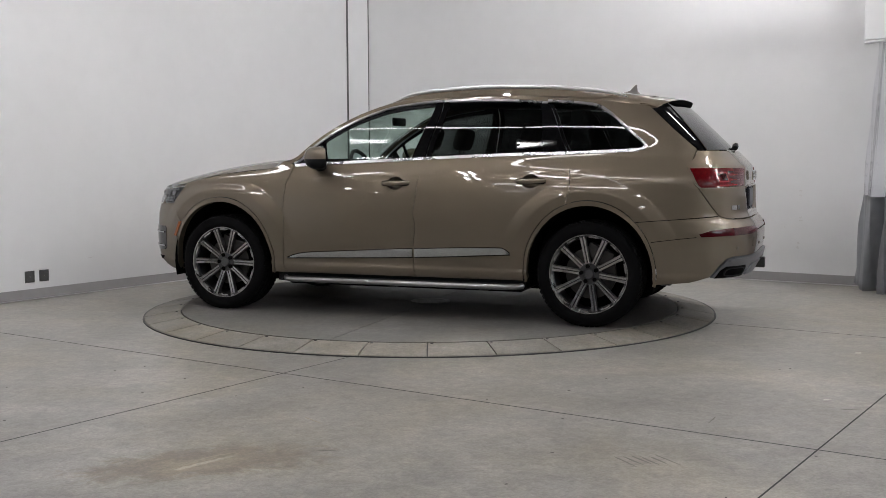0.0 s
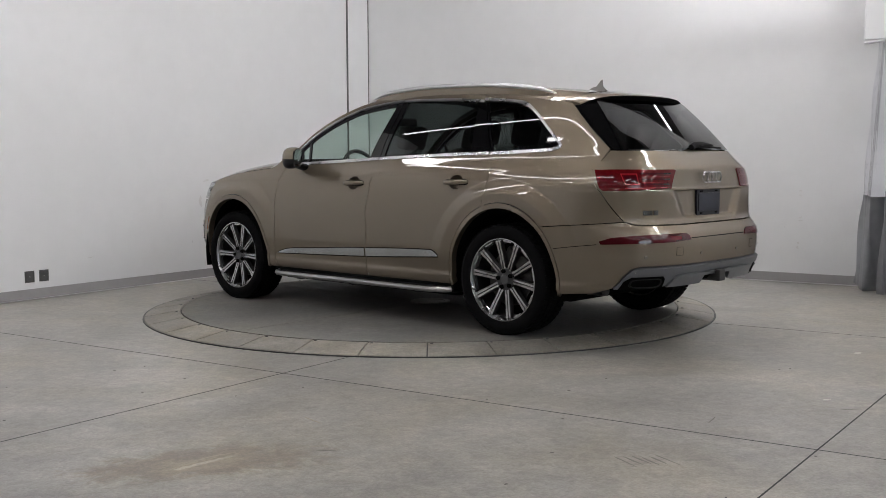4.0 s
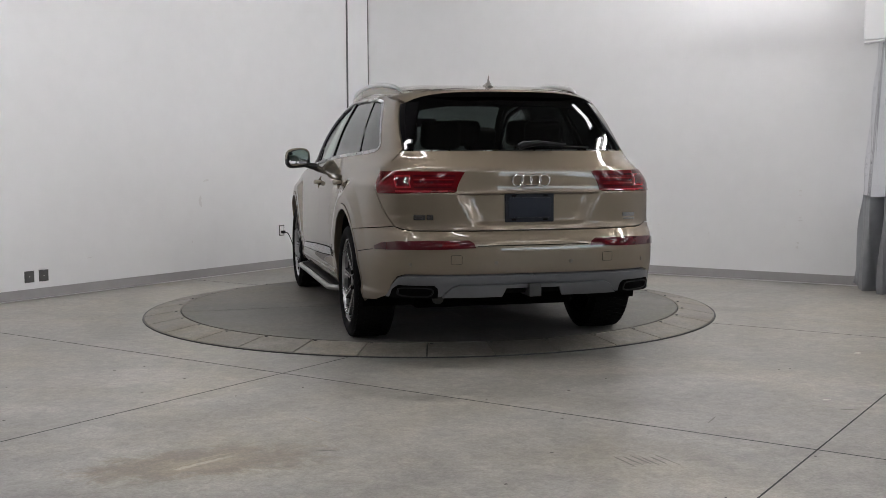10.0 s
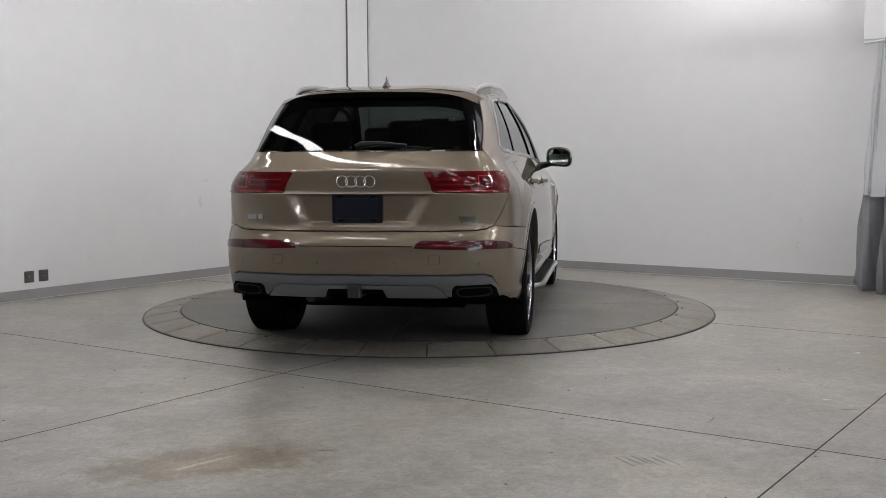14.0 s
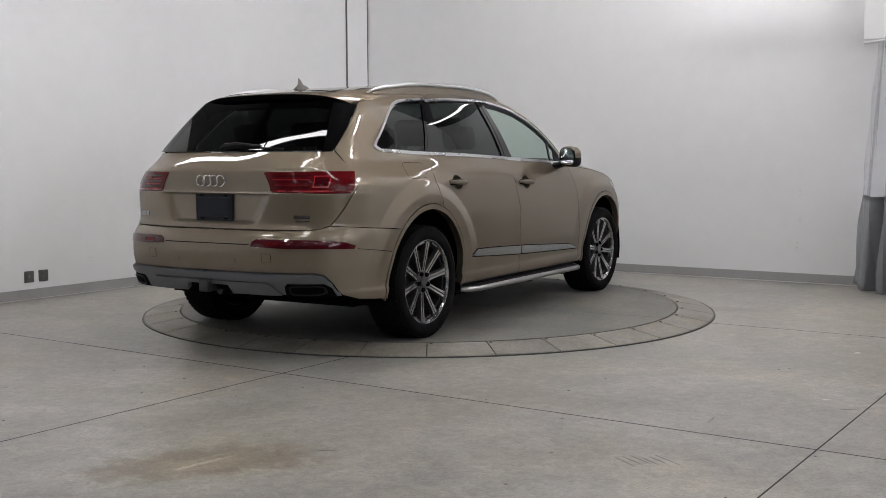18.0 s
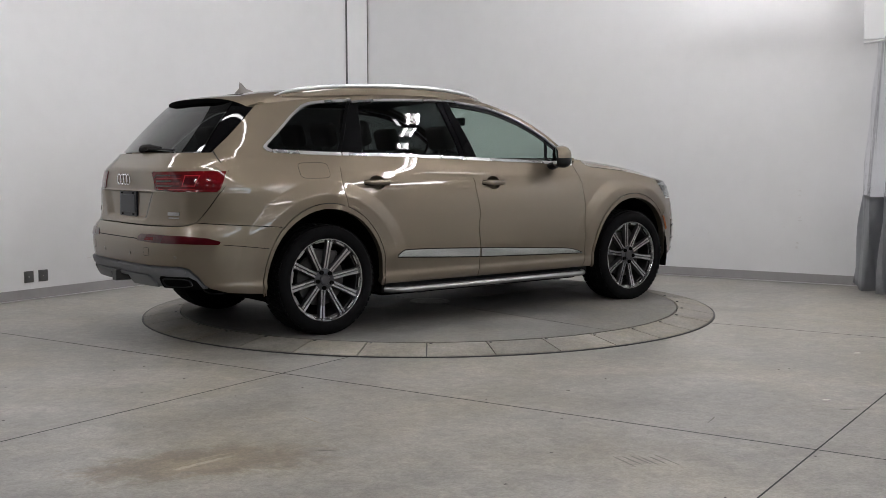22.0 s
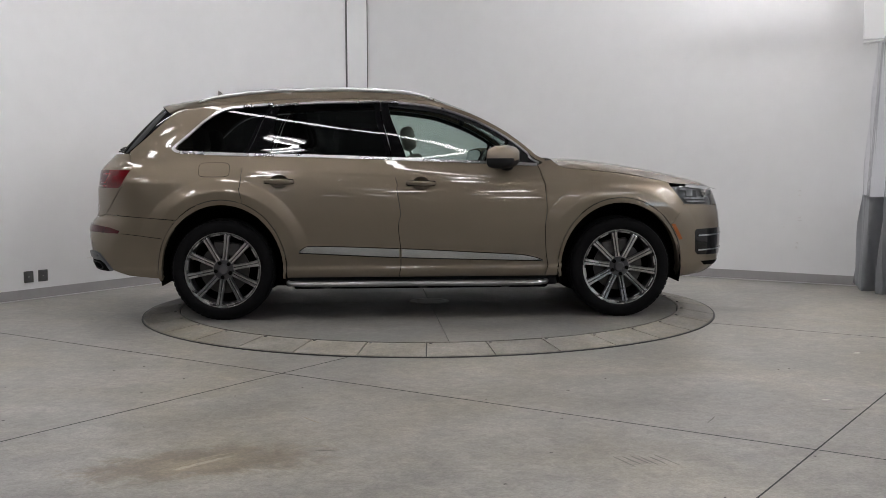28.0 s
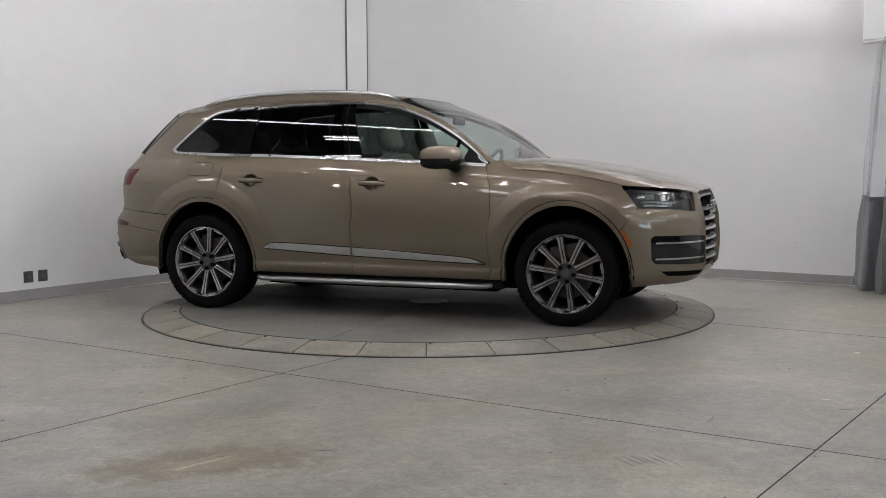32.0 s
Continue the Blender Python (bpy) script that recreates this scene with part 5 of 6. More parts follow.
def loft(name, xs, edge, centre, mat, label="", k=2.6, t0=-1.0, t1=1.0, n=28, drop=0.0, bow=0.0):
    """A sheet across the car: edge(x) gives y and z at the side, centre(x) the height in the middle; bow shifts the middle forward."""
    bm = bmesh.new()
    rows = []
    for x in xs:
        ye, ze = edge(x)
        zc = float(centre(x))
        row = []
        for j in range(n + 1):
            t = t0 + (t1 - t0) * j / n
            row.append(bm.verts.new((x + bow * float(step(0.10, 0.50, x)) * (1 - t * t), ye * t, zc - (zc - ze) * abs(t) ** k - drop)))
        rows.append(row)
    for A, B in zip(rows, rows[1:]):
        for j in range(n):
            bm.faces.new((A[j], B[j], B[j + 1], A[j + 1]))
    bmesh.ops.recalc_face_normals(bm, faces=bm.faces)
    for f in bm.faces:
        f.smooth = True
        if f.normal.z < 0:
            f.normal_flip()
    return cpart(name, bm, mat, None, label)


def roof_edge(x):
    z = float(top_z(min(max(x, -1.66), 0.935))) + 0.030
    if x < -1.5:
        z = 1.622 - (-1.5 - x) * 0.13
    s = find("s", min(x, 0.935), z)
    return float(wrap(np.array([s]), np.array([z]))[1][0]), z


def hood_edge(x):
    z = float(pc((0.985, 1.190), (1.03, 1.152), (1.08, 1.132), (1.20, 1.120), (1.50, 1.088), (1.80, 1.034), (1.90, 1.008), (2.10, 0.994), (2.25, 0.975), (2.36, 0.945))(x))
    xx = min(x, 2.31)
    s = find("s", xx, z)
    return float(wrap(np.array([s]), np.array([z]))[1][0]), z


def top_side():
    loft("roof", np.linspace(-1.86, 0.10, 48), roof_edge, ROOF_C, PAINT, k=5.5, n=44)
    loft("windscreen", np.linspace(0.10, 0.935, 24), roof_edge, WIND_C, GLASS_LIGHT, "tinted windscreen", k=4.5, t0=-0.93, t1=0.93, bow=0.14)
    for a, b in ((-1.0, -0.93), (0.93, 1.0)):
        loft("front_pillar", np.linspace(0.10, 0.935, 24), roof_edge, WIND_C, PAINT, k=4.5, t0=a, t1=b, n=4, bow=0.14)
    loft("cowl", np.linspace(0.90, 1.10, 4), lambda x: (0.76, 1.14), lambda x: 1.15, BLACK_PLASTIC, k=2)
    loft("bonnet", np.linspace(0.99, 2.355, 46), hood_edge, HOOD_C, PAINT, k=5.0, t0=-0.9985, t1=0.9985, n=56)
    # roof rails
    zr = pc((-1.70, 1.648), (-1.60, 1.678), (-1.478, 1.698), (-1.045, 1.734), (-0.612, 1.741), (-0.179, 1.722), (0.0, 1.695), (0.09, 1.664))
    for sd in (1, -1):
        bm = bmesh.new()
        xs = np.linspace(-1.70, 0.09, 34)
        path, rad = [], []
        for x in xs:
            t = (x + 1.70) / 1.79
            path.append((x, sd * (0.655 - 0.035 * (x + 0.6) ** 2), float(zr(x)) - 0.006))
            rad.append(0.0185 * min(1, 0.35 + 6 * min(t, 1 - t)))
        tube(bm, path, rad, 10, squash=(0.9, 0.85))
        rail = cpart("roof_rail", smooth(bm), RAIL, None, "satin aluminium roof rail")
        bm = bmesh.new()
        for A in (xs,):
            rows = [[bm.verts.new((x, sd * (y - 0.035 * (x + 0.6) ** 2), z)) for y, z in ((0.662, float(zr(x)) - 0.022), (0.668, float(zr(x)) - 0.07), (0.640, float(zr(x)) - 0.022))] for x in A[1:-1]]
            for a, b in zip(rows, rows[1:]):
                bm.faces.new((a[0], b[0], b[1], a[1]))
                bm.faces.new((a[1], b[1], b[2], a[2]))
        part("rail_foot", bm, PAINT, rail, "painted roof edge below the rail")
    # shark fin aerial
    bm = bmesh.new()
    rings = []
    for x, zz, w in ((-1.53, 0.004, 0.010), (-1.56, 0.022, 0.016), (-1.60, 0.030, 0.012), (-1.635, 0.068, 0.004), (-1.655, 0.078, 0.003), (-1.66, 0.03, 0.010), (-1.685, 0.004, 0.012)):
        rings.append([bm.verts.new((x, sx * k, 1.690 + z)) for sx, k, z in ((-1, 0.030, -0.012), (-1, w, zz * 0.45), (0, w, zz), (1, w, zz * 0.45), (1, 0.030, -0.012))])
    for A, B in zip(rings, rings[1:]):
        for j in range(4):
            bm.faces.new((A[j], A[j + 1], B[j + 1], B[j]))
    bmesh.ops.recalc_face_normals(bm, faces=bm.faces)
    cpart("aerial_fin", smooth(bm), simple("aerial_grey", (0.16, 0.15, 0.14), 0.4), None, "small grey aerial fin")


def front_end():
    pts = Ff((0.40, 0.94), (0.41, 0.55), (0.38, 0.36), (0.55, 0.325)) + S((2.12, 0.30), (1.955, 0.285)) + ellipse_arc(HUB_F, AX, AZ, 0, 36, 6) + S((1.985, 0.84), (2.006, 0.850), (2.18, 0.842)) + Ff((0.545, 0.822), (0.475, 0.966), (0.41, 0.962))
    for sd in (1, -1):
        bumper = panel("front_bumper", outline(pts, 0.02, curve=[(6, 12)]), PAINT, car, "", sd, depth=0.03)
        # intake with two bright bars
        pin = S((2.09, 0.635), (2.11, 0.655)) + Ff((0.60, 0.652), (0.45, 0.640), (0.44, 0.625), (0.43, 0.46), (0.445, 0.44), (0.60, 0.445)) + S((2.12, 0.457), (2.095, 0.485))
        it = panel("side_intake", outline(pin, 0.02), GLOSS_BLACK, car, "black side intake", sd, gap=0, out=0.004, depth=0.02)
        for z in (0.604, 0.492):
            bar = S((2.118, z - 0.006)) + Ff((0.47, z - 0.006), (0.47, z + 0.006)) + S((2.118, z + 0.006))
            panel("intake_bar", outline(bar, 0.03), STRIP, it, "", sd, gap=0, out=0.010, depth=0.006)
        low = S((2.15, 0.404)) + Ff((0.44, 0.392), (0.42, 0.362), (0.60, 0.362)) + S((2.19, 0.372))
        panel("lower_slot", outline(low, 0.03), VOID, bumper, "", sd, gap=0, out=0.003, depth=0.01)
        mk = S((1.890, 0.700), (1.918, 0.700), (1.980, 0.584), (1.953, 0.578))
        panel("side_marker", outline(mk, 0.03), AMBER, bumper, "amber side marker", sd, gap=0, out=0.004, depth=0.01)
        # headlamp
        hl = S((1.900, 0.990), (1.962, 0.916), (2.008, 0.856), (2.18, 0.848)) + Ff((0.545, 0.830), (0.478, 0.962)) + S((2.20, 0.984), (2.10, 0.995), (1.95, 1.001))
        base = panel("headlamp", outline(hl, 0.02), simple("lamp_grey", (0.045, 0.045, 0.048), 0.35, metal=0.5) if "lamp_grey" not in bpy.data.materials else bpy.data.materials["lamp_grey"], car, "clear headlamp with dark inner body", sd, gap=0.002, out=-0.04, depth=0.02)
        panel("headlamp_lens", outline(hl, 0.02), GLASS_LAMP, base, "", sd, gap=0.002, out=0.002, depth=0.003)
        for x0, x1, z in ((1.99, 2.20, 0.965), (2.02, 2.22, 0.895), (2.04, 2.22, 0.872)):
            b = S((x0, z - 0.007), (x1, z - 0.009), (x1, z + 0.004), (x0, z + 0.007))
            panel("lamp_blade", outline(b, 0.03), DARK_CHROME, base, "", sd, gap=0, out=-0.02, depth=0.01)
        for x0, x1, z0, z1 in ((2.05, 2.11, 0.915, 0.962), (2.15, 2.20, 0.905, 0.955), (2.23, 2.27, 0.90, 0.945)):
            panel("lamp_reflector", outline(S((x0, z0), (x1, z0), (x1, z1), (x0, z1)), 0.03), DARK_CHROME, base, "", sd, gap=0, out=-0.03, depth=0.006)
        for y, z in ((0.70, 0.93), (0.60, 0.925)):
            P, N = skin(np.array([find("f", y, z)]), np.array([z]), -0.02)
            bm = bmesh.new()
            bmesh.ops.create_uvsphere(bm, u_segments=16, v_segments=10, radius=0.028, matrix=Matrix.Translation((P[0][0], sd * P[0][1], z)))
            part("lamp_projector", smooth(bm), DARK_CHROME, base)
    # grille: octagonal frame with slats
    bm = bmesh.new()
    pts = [(-0.30, 0.945), (0.30, 0.945), (0.47, 0.90), (0.43, 0.55), (0.36, 0.375), (-0.36, 0.375), (-0.43, 0.55), (-0.47, 0.90)]
    def gx(y, z):
        return float(FRONT(z)) - 0.07 * (y / 0.47) ** 2 - 0.014
    o = [bm.verts.new((gx(y, z), y, z)) for y, z in pts]
    i2 = [bm.verts.new((gx(y * 0.88, 0.66 + (z - 0.66) * 0.90) + 0.012, y * 0.88, 0.66 + (z - 0.66) * 0.90)) for y, z in pts]
    b2 = [bm.verts.new((v.co.x - 0.08, v.co.y, v.co.z)) for v in i2]
    b3 = [bm.verts.new((v.co.x - 0.10, v.co.y, v.co.z)) for v in o]
    for j in range(8):
        k = (j + 1) % 8
        bm.faces.new((o[j], o[k], i2[k], i2[j]))
        bm.faces.new((i2[j], i2[k], b2[k], b2[j]))
        bm.faces.new((o[j], b3[j], b3[k], o[k]))
    bmesh.ops.recalc_face_normals(bm, faces=bm.faces)
    gr = cpart("grille", bm, STRIP, None, "satin silver grille frame with slats")
    bm = bmesh.new()
    bm.faces.new([bm.verts.new(v) for v in [(gx(y * 0.9, z) - 0.07, y * 0.9, 0.66 + (z - 0.66) * 0.92) for y, z in pts]])
    part("grille_back", bm, VOID, gr)
    for j in range(6):
        z = 0.46 + 0.072 * j
        hw = 0.36 + 0.04 * (z - 0.4)
        bm = bmesh.new()
        rows = []
        for m in range(13):
            y = hw * (-1 + m / 6)
            rows.append([bm.verts.new((gx(y, z) + d, y, z + h)) for d, h in ((-0.05, 0.012), (-0.006, 0.008), (-0.002, 0.0), (-0.006, -0.008), (-0.05, -0.012))])
        for A, B in zip(rows, rows[1:]):
            for q in range(4):
                bm.faces.new((A[q], A[q + 1], B[q + 1], B[q]))
        bmesh.ops.recalc_face_normals(bm, faces=bm.faces)
        part("grille_slat", bm, SATIN, gr)
    for i in range(4):
        bm = bmesh.new()
        y = 0.105 - 0.07 * i
        path = [(gx(y, 0.84) + 0.012, y + 0.046 * math.cos(q), 0.835 + 0.046 * math.sin(q)) for q in [2 * math.pi * j / 28 for j in range(28)]]
        tube(bm, path, 0.006, 8, True)
        part("badge_ring", smooth(bm), CHROME, gr)
    lip = Ff((0, 0.300), (0.40, 0.303)) + S((2.16, 0.296), (2.15, 0.306)) + Ff((0.55, 0.318), (0.38, 0.352), (0, 0.375))
    panel("front_lip", outline(lip, 0.03), PAINT, car, "painted lower lip", both=True, gap=0.0, out=-0.004, depth=0.05)
    back = Ff((0, 0.30), (0.62, 0.30)) + S((2.0, 0.32), (2.0, 0.90)) + Ff((0.48, 0.90), (0, 0.90))
    panel("front_inner", outline(back, 0.03), VOID, car, "", both=True, gap=0.0, out=-0.07, depth=0.01)


def seat(x, y, z, mat, tall=0.62, wide=0.50, lean=14, head=True):
    """Backrest and headrest; the cushions lie below the windows."""
    bm = bmesh.new()
    m = Matrix.Translation((x, y, z)) @ Matrix.Rotation(radians(-lean), 4, "Y")
    box(bm, -0.06, 0.07, -wide / 2, wide / 2, 0, tall, m, 0.05)
    st = cpart("seat", smooth(bm, 60), mat, None, "leather seat")
    bm = bmesh.new()
    box(bm, -0.05, 0.06, -0.135, 0.135, tall + 0.035, tall + 0.225, m, 0.045)
    part("headrest", smooth(bm, 60), mat, st)
    for dy in (-0.06, 0.06):
        bm = bmesh.new()
        tube(bm, [m @ Vector((0, dy, tall - 0.02)), m @ Vector((0, dy, tall + 0.06))], 0.008, 8)
        part("headrest_post", bm, CHROME, st)
    bm = bmesh.new()
    box(bm, x - 0.04, x + 0.48, y - wide / 2, y + wide / 2, z - 0.02, z + 0.12, None, 0.04)
    part("seat_cushion", smooth(bm, 60), mat, st)


def cabin():
    for y in (0.38, -0.38):
        seat(0.10, y, 0.66, SEAT_GREY, 0.60, 0.50, 16)
    for y in (0.48, 0.0, -0.48):
        seat(-0.78, y, 0.70, SEAT_DARK, 0.58, 0.42, 14)
    for y in (0.36, -0.36):
        seat(-1.62, y, 0.76, SEAT_DARK, 0.48, 0.44, 12)
    bm = bmesh.new()
    box(bm, 0.62, 1.02, -0.72, 0.72, 0.86, 1.135, None, 0.06)
    dash = cpart("dashboard", smooth(bm, 60), SEAT_DARK, None, "black dashboard")
    bm = bmesh.new()
    m = Matrix.Translation((0.50, 0.38, 1.10)) @ Matrix.Rotation(radians(-65), 4, "Y")
    tube(bm, [m @ Vector((0.185 * math.cos(q), 0.185 * math.sin(q), 0)) for q in [2 * math.pi * j / 36 for j in range(36)]], 0.016, 10, True)
    box(bm, -0.07, 0.07, -0.08, 0.08, -0.03, 0.02, m, 0.02)
    box(bm, -0.012, 0.012, -0.18, 0.18, -0.012, 0.004, m, 0.004)
    part("steering_wheel", smooth(bm, 60), SEAT_DARK, dash)
    bm = bmesh.new()
    box(bm, 0.335, 0.365, -0.12, 0.12, 1.475, 1.545, None, 0.012)
    cpart("inner_mirror", smooth(bm, 60), BLACK_PLASTIC)
    # headlining, dark below, and trim of the pillars
    loft("headlining", np.linspace(-1.80, 0.08, 20), roof_edge, ROOF_C, SEAT_DARK, k=5.5, t0=-0.96, t1=0.96, drop=0.035)
    # floor of the car and the body below the windows
    bm = bmesh.new()
    box(bm, -1.80, 1.80, -0.56, 0.56, 0.21, 0.66, None, 0.03)
    cpart("underbody", bm, VOID, None, "black underbody")
    for nm, b in (("cabin_floor", (-0.98, 0.96, -0.84, 0.84, 0.215, 0.78)), ("engine_bay", (1.04, 2.10, -0.56, 0.56, 0.60, 1.03)), ("boot_well", (-2.36, -1.99, -0.60, 0.60, 0.40, 1.12)), ("boot_floor", (-1.99, -1.04, -0.56, 0.56, 0.50, 0.80))):
        bm = bmesh.new()
        box(bm, *b, None, 0.02)
        cpart(nm, bm, VOID)
    for sd in (1, -1):
        # inner skins below the windows
        for a, b, z0 in ((-1.02, 1.02, 0.70), (-2.05, -1.02, 0.86), (1.02, 1.80, 0.86)):
            bm = bmesh.new()
            y = sd * (0.84 if a > -1.5 else 0.74)
            box(bm, a, b, min(y, y - sd * 0.02), max(y, y - sd * 0.02), z0, 1.15 if a < 1 else 0.98)
            cpart("inner_panel", bm, SEAT_DARK)
    bm = bmesh.new()
    tube(bm, [(-2.0, 0.45, 0.30), (-1.8, 0.40, 0.29), (-1.0, 0.25, 0.25), (0.8, 0.2, 0.25)], 0.04, 10)
    cpart("exhaust_pipe", smooth(bm), STEEL_DARK)
    for x in (HUB_F, HUB_R):
        bm = bmesh.new()
        tube(bm, [(x, -0.75, HUB_Z), (x, 0.75, HUB_Z)], 0.045, 10)
        cpart("axle", smooth(bm), STEEL_DARK)


rear_end()
top_side()
front_end()
cabin()


# ---- on the walls and floor ----
def wall_plate(a, b, z, w, h, name, label, face="left", cat="socket"):
    bm = bmesh.new()
    if face == "left":
        box(bm, a, a + 0.007, b - w / 2, b + w / 2, z - h / 2, z + h / 2, ROOM, 0.002)
    ob = part(name, bm, simple("plate_grey", (0.14, 0.14, 0.14), 0.4, metal=0.6) if "plate_grey" not in bpy.data.materials else bpy.data.materials["plate_grey"])
    tagged(ob, label, cat)
    return ob


for b in (-1.50, -1.35):
    pl = wall_plate(LEFT_A, b, 0.155, 0.098, 0.104, "socket_plate", "small grey metal cover plate low on the white wall")
    tagged(pl, group="cover plates on the wall")
    bm = bmesh.new()
    bmesh.ops.create_cone(bm, cap_ends=True, segments=10, radius1=0.004, radius2=0.004, depth=0.004, matrix=Matrix.Translation(room(LEFT_A + 0.008, b, 0.155)) @ ROOM @ Matrix.Rotation(math.pi / 2, 4, "Y"))
    part("screw", bm, SATIN, pl)


def cable_socket():
    """The socket behind the car with a plugged-in lead that drops to the floor."""
    b, z = SOCK_B, SOCK_Z
    pl = wall_plate(LEFT_A, b, z, 0.085, 0.122, "wall_socket", "grey wall socket with a black plug and lead")
    bm = bmesh.new()
    box(bm, LEFT_A + 0.007, LEFT_A + 0.010, b - 0.03, b + 0.03, z - 0.05, z + 0.05, ROOM, 0.001)
    part("socket_face", bm, WALL_WHITE, pl)
    bm = bmesh.new()
    box(bm, LEFT_A + 0.010, LEFT_A + 0.05, b - 0.018, b + 0.018, z - 0.035, z - 0.002, ROOM, 0.004)
    part("plug", bm, BLACK_PLASTIC, pl)
    bm = bmesh.new()
    pts = [room(LEFT_A + 0.05, b, z - 0.02), room(LEFT_A + 0.09, b + 0.02, z - 0.04), room(LEFT_A + 0.07, b + 0.12, z - 0.18), room(LEFT_A + 0.05, b + 0.19, z - 0.31), room(LEFT_A + 0.06, b + 0.32, z - 0.385), room(LEFT_A + 0.12, b + 0.6, FLOOR + 0.012), room(LEFT_A + 0.15, b + 1.3, FLOOR + 0.012)]
    sm = []
    for i in range(len(pts) - 1):
        p0, p1, p2, p3 = pts[max(i - 1, 0)], pts[i], pts[i + 1], pts[min(i + 2, len(pts) - 1)]
        for j in range(6):
            t = j / 6
            sm.append(0.5 * ((2 * p1) + (p2 - p0) * t + (2 * p0 - 5 * p1 + 4 * p2 - p3) * t * t + (3 * p1 - p0 - 3 * p2 + p3) * t ** 3))
    tube(bm, sm + [pts[-1]], 0.005, 8)
    part("lead", smooth(bm), BLACK_PLASTIC, pl)


SOCK_B, SOCK_Z = 1.838, 0.384
cable_socket()


def curtain():
    """A gathered curtain: clear plastic above, grey vinyl below, hung beside the back wall."""
    way = [(2.62, 3.44), (2.72, 3.22), (2.78, 3.0), (2.85, 2.82), (2.96, 2.90), (2.99, 2.72), (3.06, 2.64), (3.16, 2.76), (3.24, 2.55), (3.36, 2.40), (3.46, 2.54), (3.58, 2.30), (3.74, 2.14)]
    dense = []
    for i in range(len(way) - 1):
        p0, p1, p2, p3 = [np.array(way[min(max(k, 0), len(way) - 1)]) for k in (i - 1, i, i + 1, i + 2)]
        for j in range(8):
            t = j / 8
            dense.append(0.5 * ((2 * p1) + (p2 - p0) * t + (2 * p0 - 5 * p1 + 4 * p2 - p3) * t * t + (3 * p1 - p0 - 3 * p2 + p3) * t ** 3))
    base = tagged(new("strip_curtain"), "gathered curtain, clear plastic above and grey vinyl below", "curtain")
    mid = np.mean(dense, 0)

    def sheet(name, z0, z1, mat, label, rows=14):
        bm = bmesh.new()
        grid = []
        for r in range(rows + 1):
            z = z0 + (z1 - z0) * r / rows
            k = z / 2.3
            row = []
            for i, p in enumerate(dense):
                a = p[0] + 0.15 * k + 0.012 * math.sin(9 * z + i * 0.7)
                b = p[1] + 0.06 * k + 0.010 * math.sin(7 * z + i * 0.9)
                row.append(bm.verts.new(room(a, b, z)))
            grid.append(row)
        for A, B in zip(grid, grid[1:]):
            for i in range(len(dense) - 1):
                bm.faces.new((A[i], A[i + 1], B[i + 1], B[i]))
        bmesh.ops.solidify(bm, geom=bm.faces[:], thickness=0.003)
        return part(name, smooth(bm, 70), mat, base, label)
    sheet("vinyl_skirt", FLOOR + 0.03, 0.84, simple("grey_vinyl", (0.37, 0.38, 0.40), 0.38, vary=0.1, scale=14), "grey vinyl lower part")
    pv = sheet("clear_sheet", 0.84, 2.28, glass_mat("clear_pvc", (0.93, 0.93, 0.95), 0.04, 1.45), "clear plastic upper part")
    pv.visible_shadow = True
    bm = bmesh.new()
    box(bm, 2.745, 3.9, 3.06, 3.12, 2.27, CEIL, ROOM, 0.01)
    part("header", bm, WALL_WHITE, base, "white header panel")
    bm = bmesh.new()
    tube(bm, [room(2.75, 3.09, 2.245), room(3.9, 2.3, 2.245)], 0.014, 8)
    part("rail", smooth(bm), SATIN, base)


curtain()


def spots(name, label, rows, mat, thick=0.0012, seed=3):
    """Flat uneven marks: each row is a place, two half-axes, a turn, on the floor or a wall."""
    rnd = random.Random(seed)
    for where, u, v, ru, rv, turn in rows:
        bm = bmesh.new()
        n = 18
        ph = [rnd.uniform(0, 6.28) for _ in range(3)]
        loop = []
        for i in range(n):
            q = 2 * math.pi * i / n
            k = 1 + 0.22 * math.sin(2 * q + ph[0]) + 0.14 * math.sin(3 * q + ph[1]) + 0.10 * math.sin(5 * q + ph[2])
            x, y = ru * k * math.cos(q), rv * k * math.sin(q)
            c, s = math.cos(turn), math.sin(turn)
            loop.append((x * c - y * s, x * s + y * c))
        rings = []
        for k, h in ((1.0, -0.001), (1.0, thick * 0.5), (0.85, thick)):
            if where == "floor":
                rings.append([bm.verts.new((u + x * k, v + y * k, FLOOR + h)) for x, y in loop])
            elif where == "left":
                rings.append([bm.verts.new(room(LEFT_A + h, u + x * k, v + y * k)) for x, y in loop])
            else:
                rings.append([bm.verts.new(room(u + x * k, BACK_B - h, v + y * k)) for x, y in loop])
        for A, B in zip(rings, rings[1:]):
            for i in range(n):
                bm.faces.new((A[i], A[(i + 1) % n], B[(i + 1) % n], B[i]))
        bm.faces.new(rings[-1])
        bmesh.ops.recalc_face_normals(bm, faces=bm.faces)
        tagged(part(name, bm, mat), label, "mark", kind="structure")


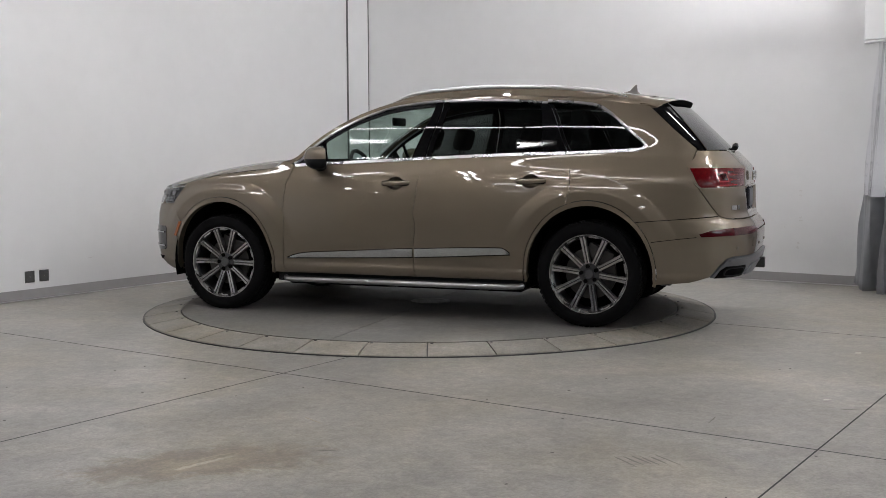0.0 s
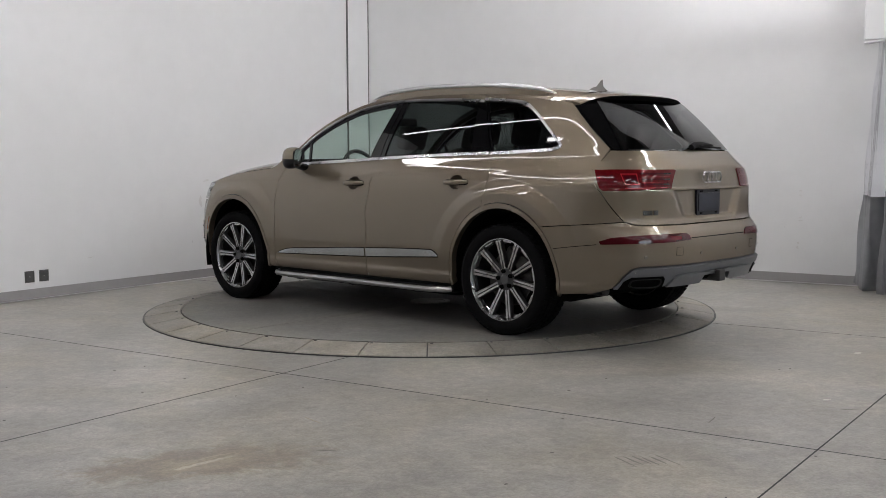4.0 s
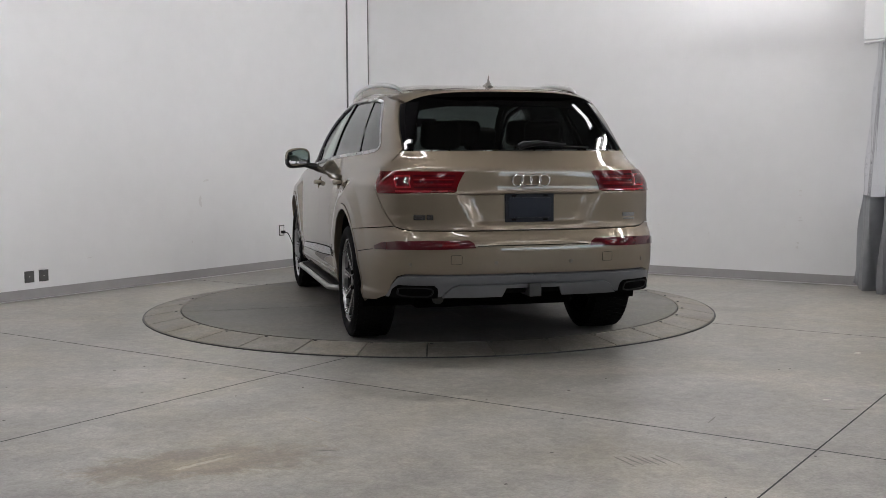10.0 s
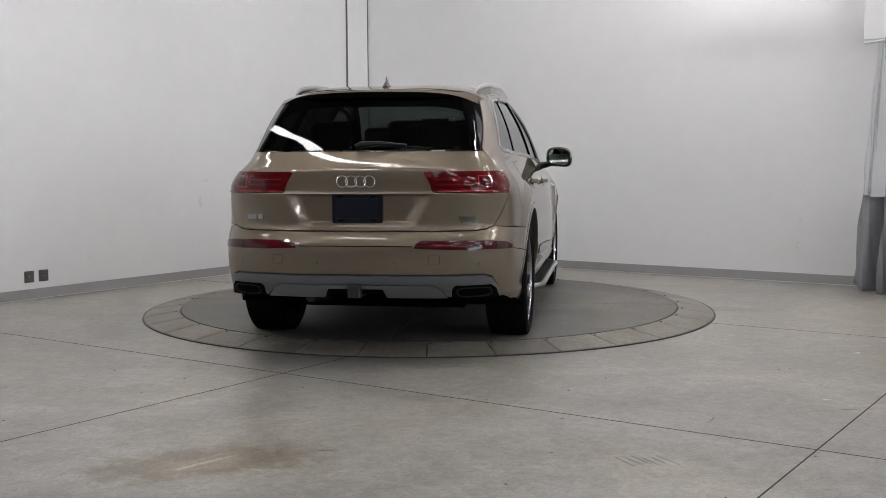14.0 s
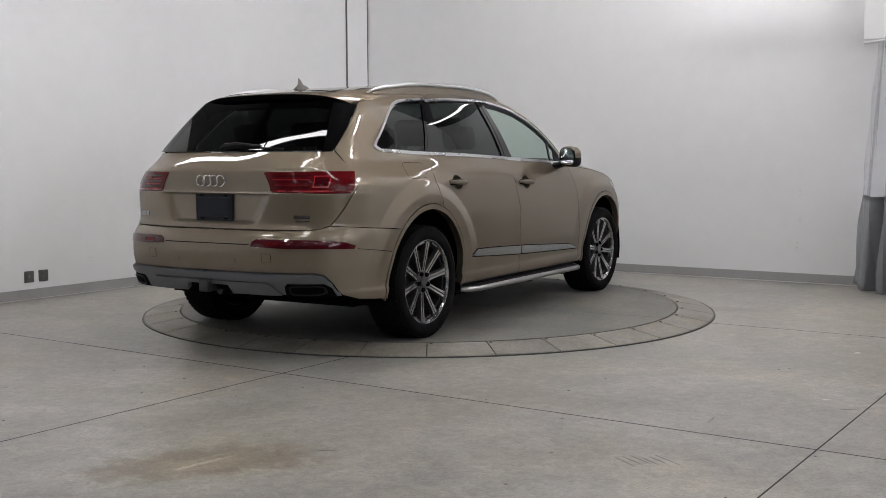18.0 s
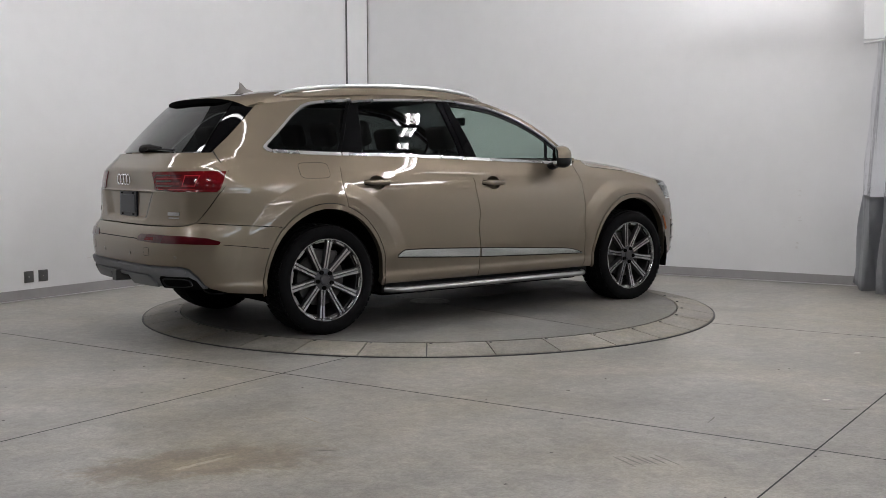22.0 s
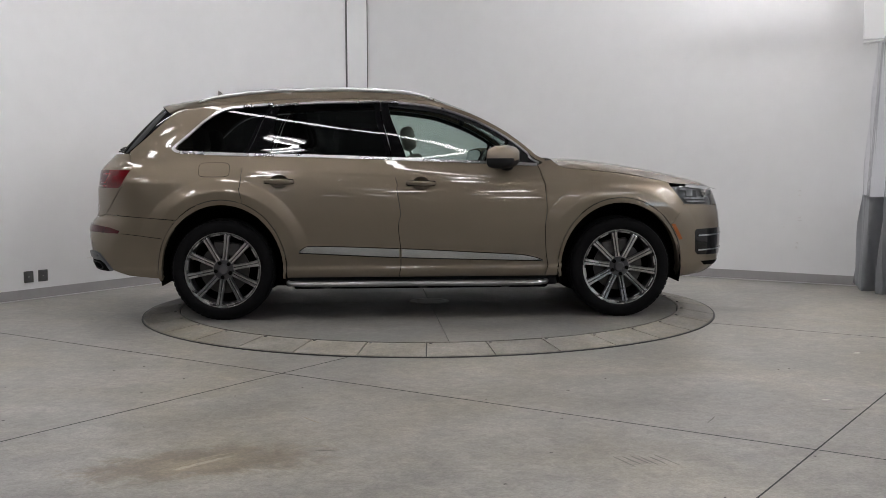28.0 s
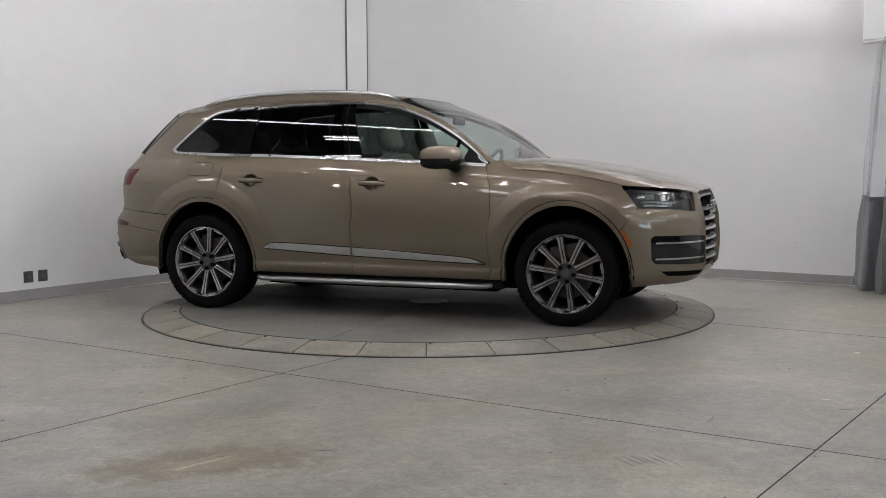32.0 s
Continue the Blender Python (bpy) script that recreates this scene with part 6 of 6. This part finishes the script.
SCUFF = simple("scuff_grey", (0.71, 0.705, 0.70), 0.6, vary=0.06, scale=40)
SCUFF_DARK = simple("scuff_dark", (0.10, 0.09, 0.085), 0.7)
CRUMB = simple("pale_crumb", (0.7, 0.68, 0.64), 0.7)
spots("wall_scuff", "faint grey scuff on the white wall", (("left", 0.68, 0.98, 0.035, 0.012, 0.2), ("left", 0.592, 0.754, 0.022, 0.045, 0.1), ("left", 0.468, 0.343, 0.006, 0.014, 0.4), ("left", -0.83, 0.278, 0.03, 0.006, 0.1), ("left", 0.60, 0.80, 0.012, 0.02, 0.3),
      ("back", 2.082, 0.866, 0.016, 0.008, 0), ("back", 2.084, 0.82, 0.014, 0.009, 0), ("back", 2.088, 0.60, 0.012, 0.010, 0), ("back", 2.090, 0.57, 0.018, 0.007, 0), ("back", 2.07, 0.345, 0.012, 0.010, 0), ("back", 2.062, 0.30, 0.016, 0.012, 0.4),
      ("back", 1.933, 0.50, 0.010, 0.004, 0)), SCUFF)
rs = random.Random(11)
spots("wall_speck", "tiny dark speck on the white wall", [("back", 0.42 + rs.gauss(0, 0.22), 0.42 + rs.gauss(0, 0.14), rs.uniform(0.003, 0.007), rs.uniform(0.003, 0.006), 0) for _ in range(26)], SCUFF, seed=5)
spots("floor_speck", "small dark speck on the concrete floor", [("floor", rs.uniform(-2.8, 2.6), rs.uniform(-5.4, -2.4), rs.uniform(0.004, 0.010), rs.uniform(0.003, 0.007), rs.uniform(0, 3)) for _ in range(26)], SCUFF_DARK, seed=6)
spots("floor_chip", "pale chip lying on the concrete floor", (("floor", 2.73, -2.28, 0.02, 0.010, 0.3), ("floor", 2.05, -3.6, 0.02, 0.005, 0.2)), CRUMB, 0.005, 7)

SCRAPE = simple("cream_scrape", (0.37, 0.335, 0.27), 0.6, vary=0.2, scale=60)
SCRATCH = simple("scratch_grey", (0.19, 0.18, 0.165), 0.6, vary=0.2, scale=60)
spots("floor_scrape", "cream scraped streak in the brown floor stain", (("floor", -1.05, -4.765, 0.030, 0.008, 0.85), ("floor", -1.0, -4.69, 0.055, 0.007, 0.9), ("floor", -0.955, -4.61, 0.035, 0.006, 0.8), ("floor", -0.895, -4.555, 0.045, 0.006, 0.6), ("floor", -0.97, -4.63, 0.02, 0.005, 0.3), ("floor", -0.57, -3.95, 0.07, 0.006, -0.95)), SCRAPE, 0.0008, 8)
spots("floor_scratch", "faint dark scratch on the concrete floor", [("floor", 0.80 + 0.036 * i, -4.70 + 0.012 * (i % 3), 0.075, 0.0045, -1.15) for i in range(6)] + [("floor", 1.35, -4.0, 0.07, 0.004, 1.1), ("floor", -0.45, -4.50, 0.06, 0.006, -0.2), ("floor", 2.09, -3.81, 0.05, 0.008, 0.1)], SCRATCH, 0.0008, 9)


# ---- what moves: the disc turns, and the car with it ----
def motions():
    turn = ((0, 158.68), (1, 153.27), (2, 147.80), (3, 142.10), (4.5, 133.56), (6, 125.02), (7, 119.60), (8, 114.30), (9, 108.90), (10, 103.37), (11, 97.66), (12, 91.76), (13, 85.88), (14, 80.16), (15.5, 71.82),
            (17, 63.59), (18, 58.14), (19, 52.87), (20, 47.51), (21, 42.02), (22, 36.27), (23, 30.39), (24, 24.55), (25, 18.74), (26.5, 10.25), (28, 1.65), (30, -9.99), (32, -21.69))
    walk(car, [(t, pose(0, 0, 0, 0, 0, a)) for t, a in turn])
    walk(disc, [(t, pose(0, 0, 0, 0, 0, a)) for t, a in turn])


motions()
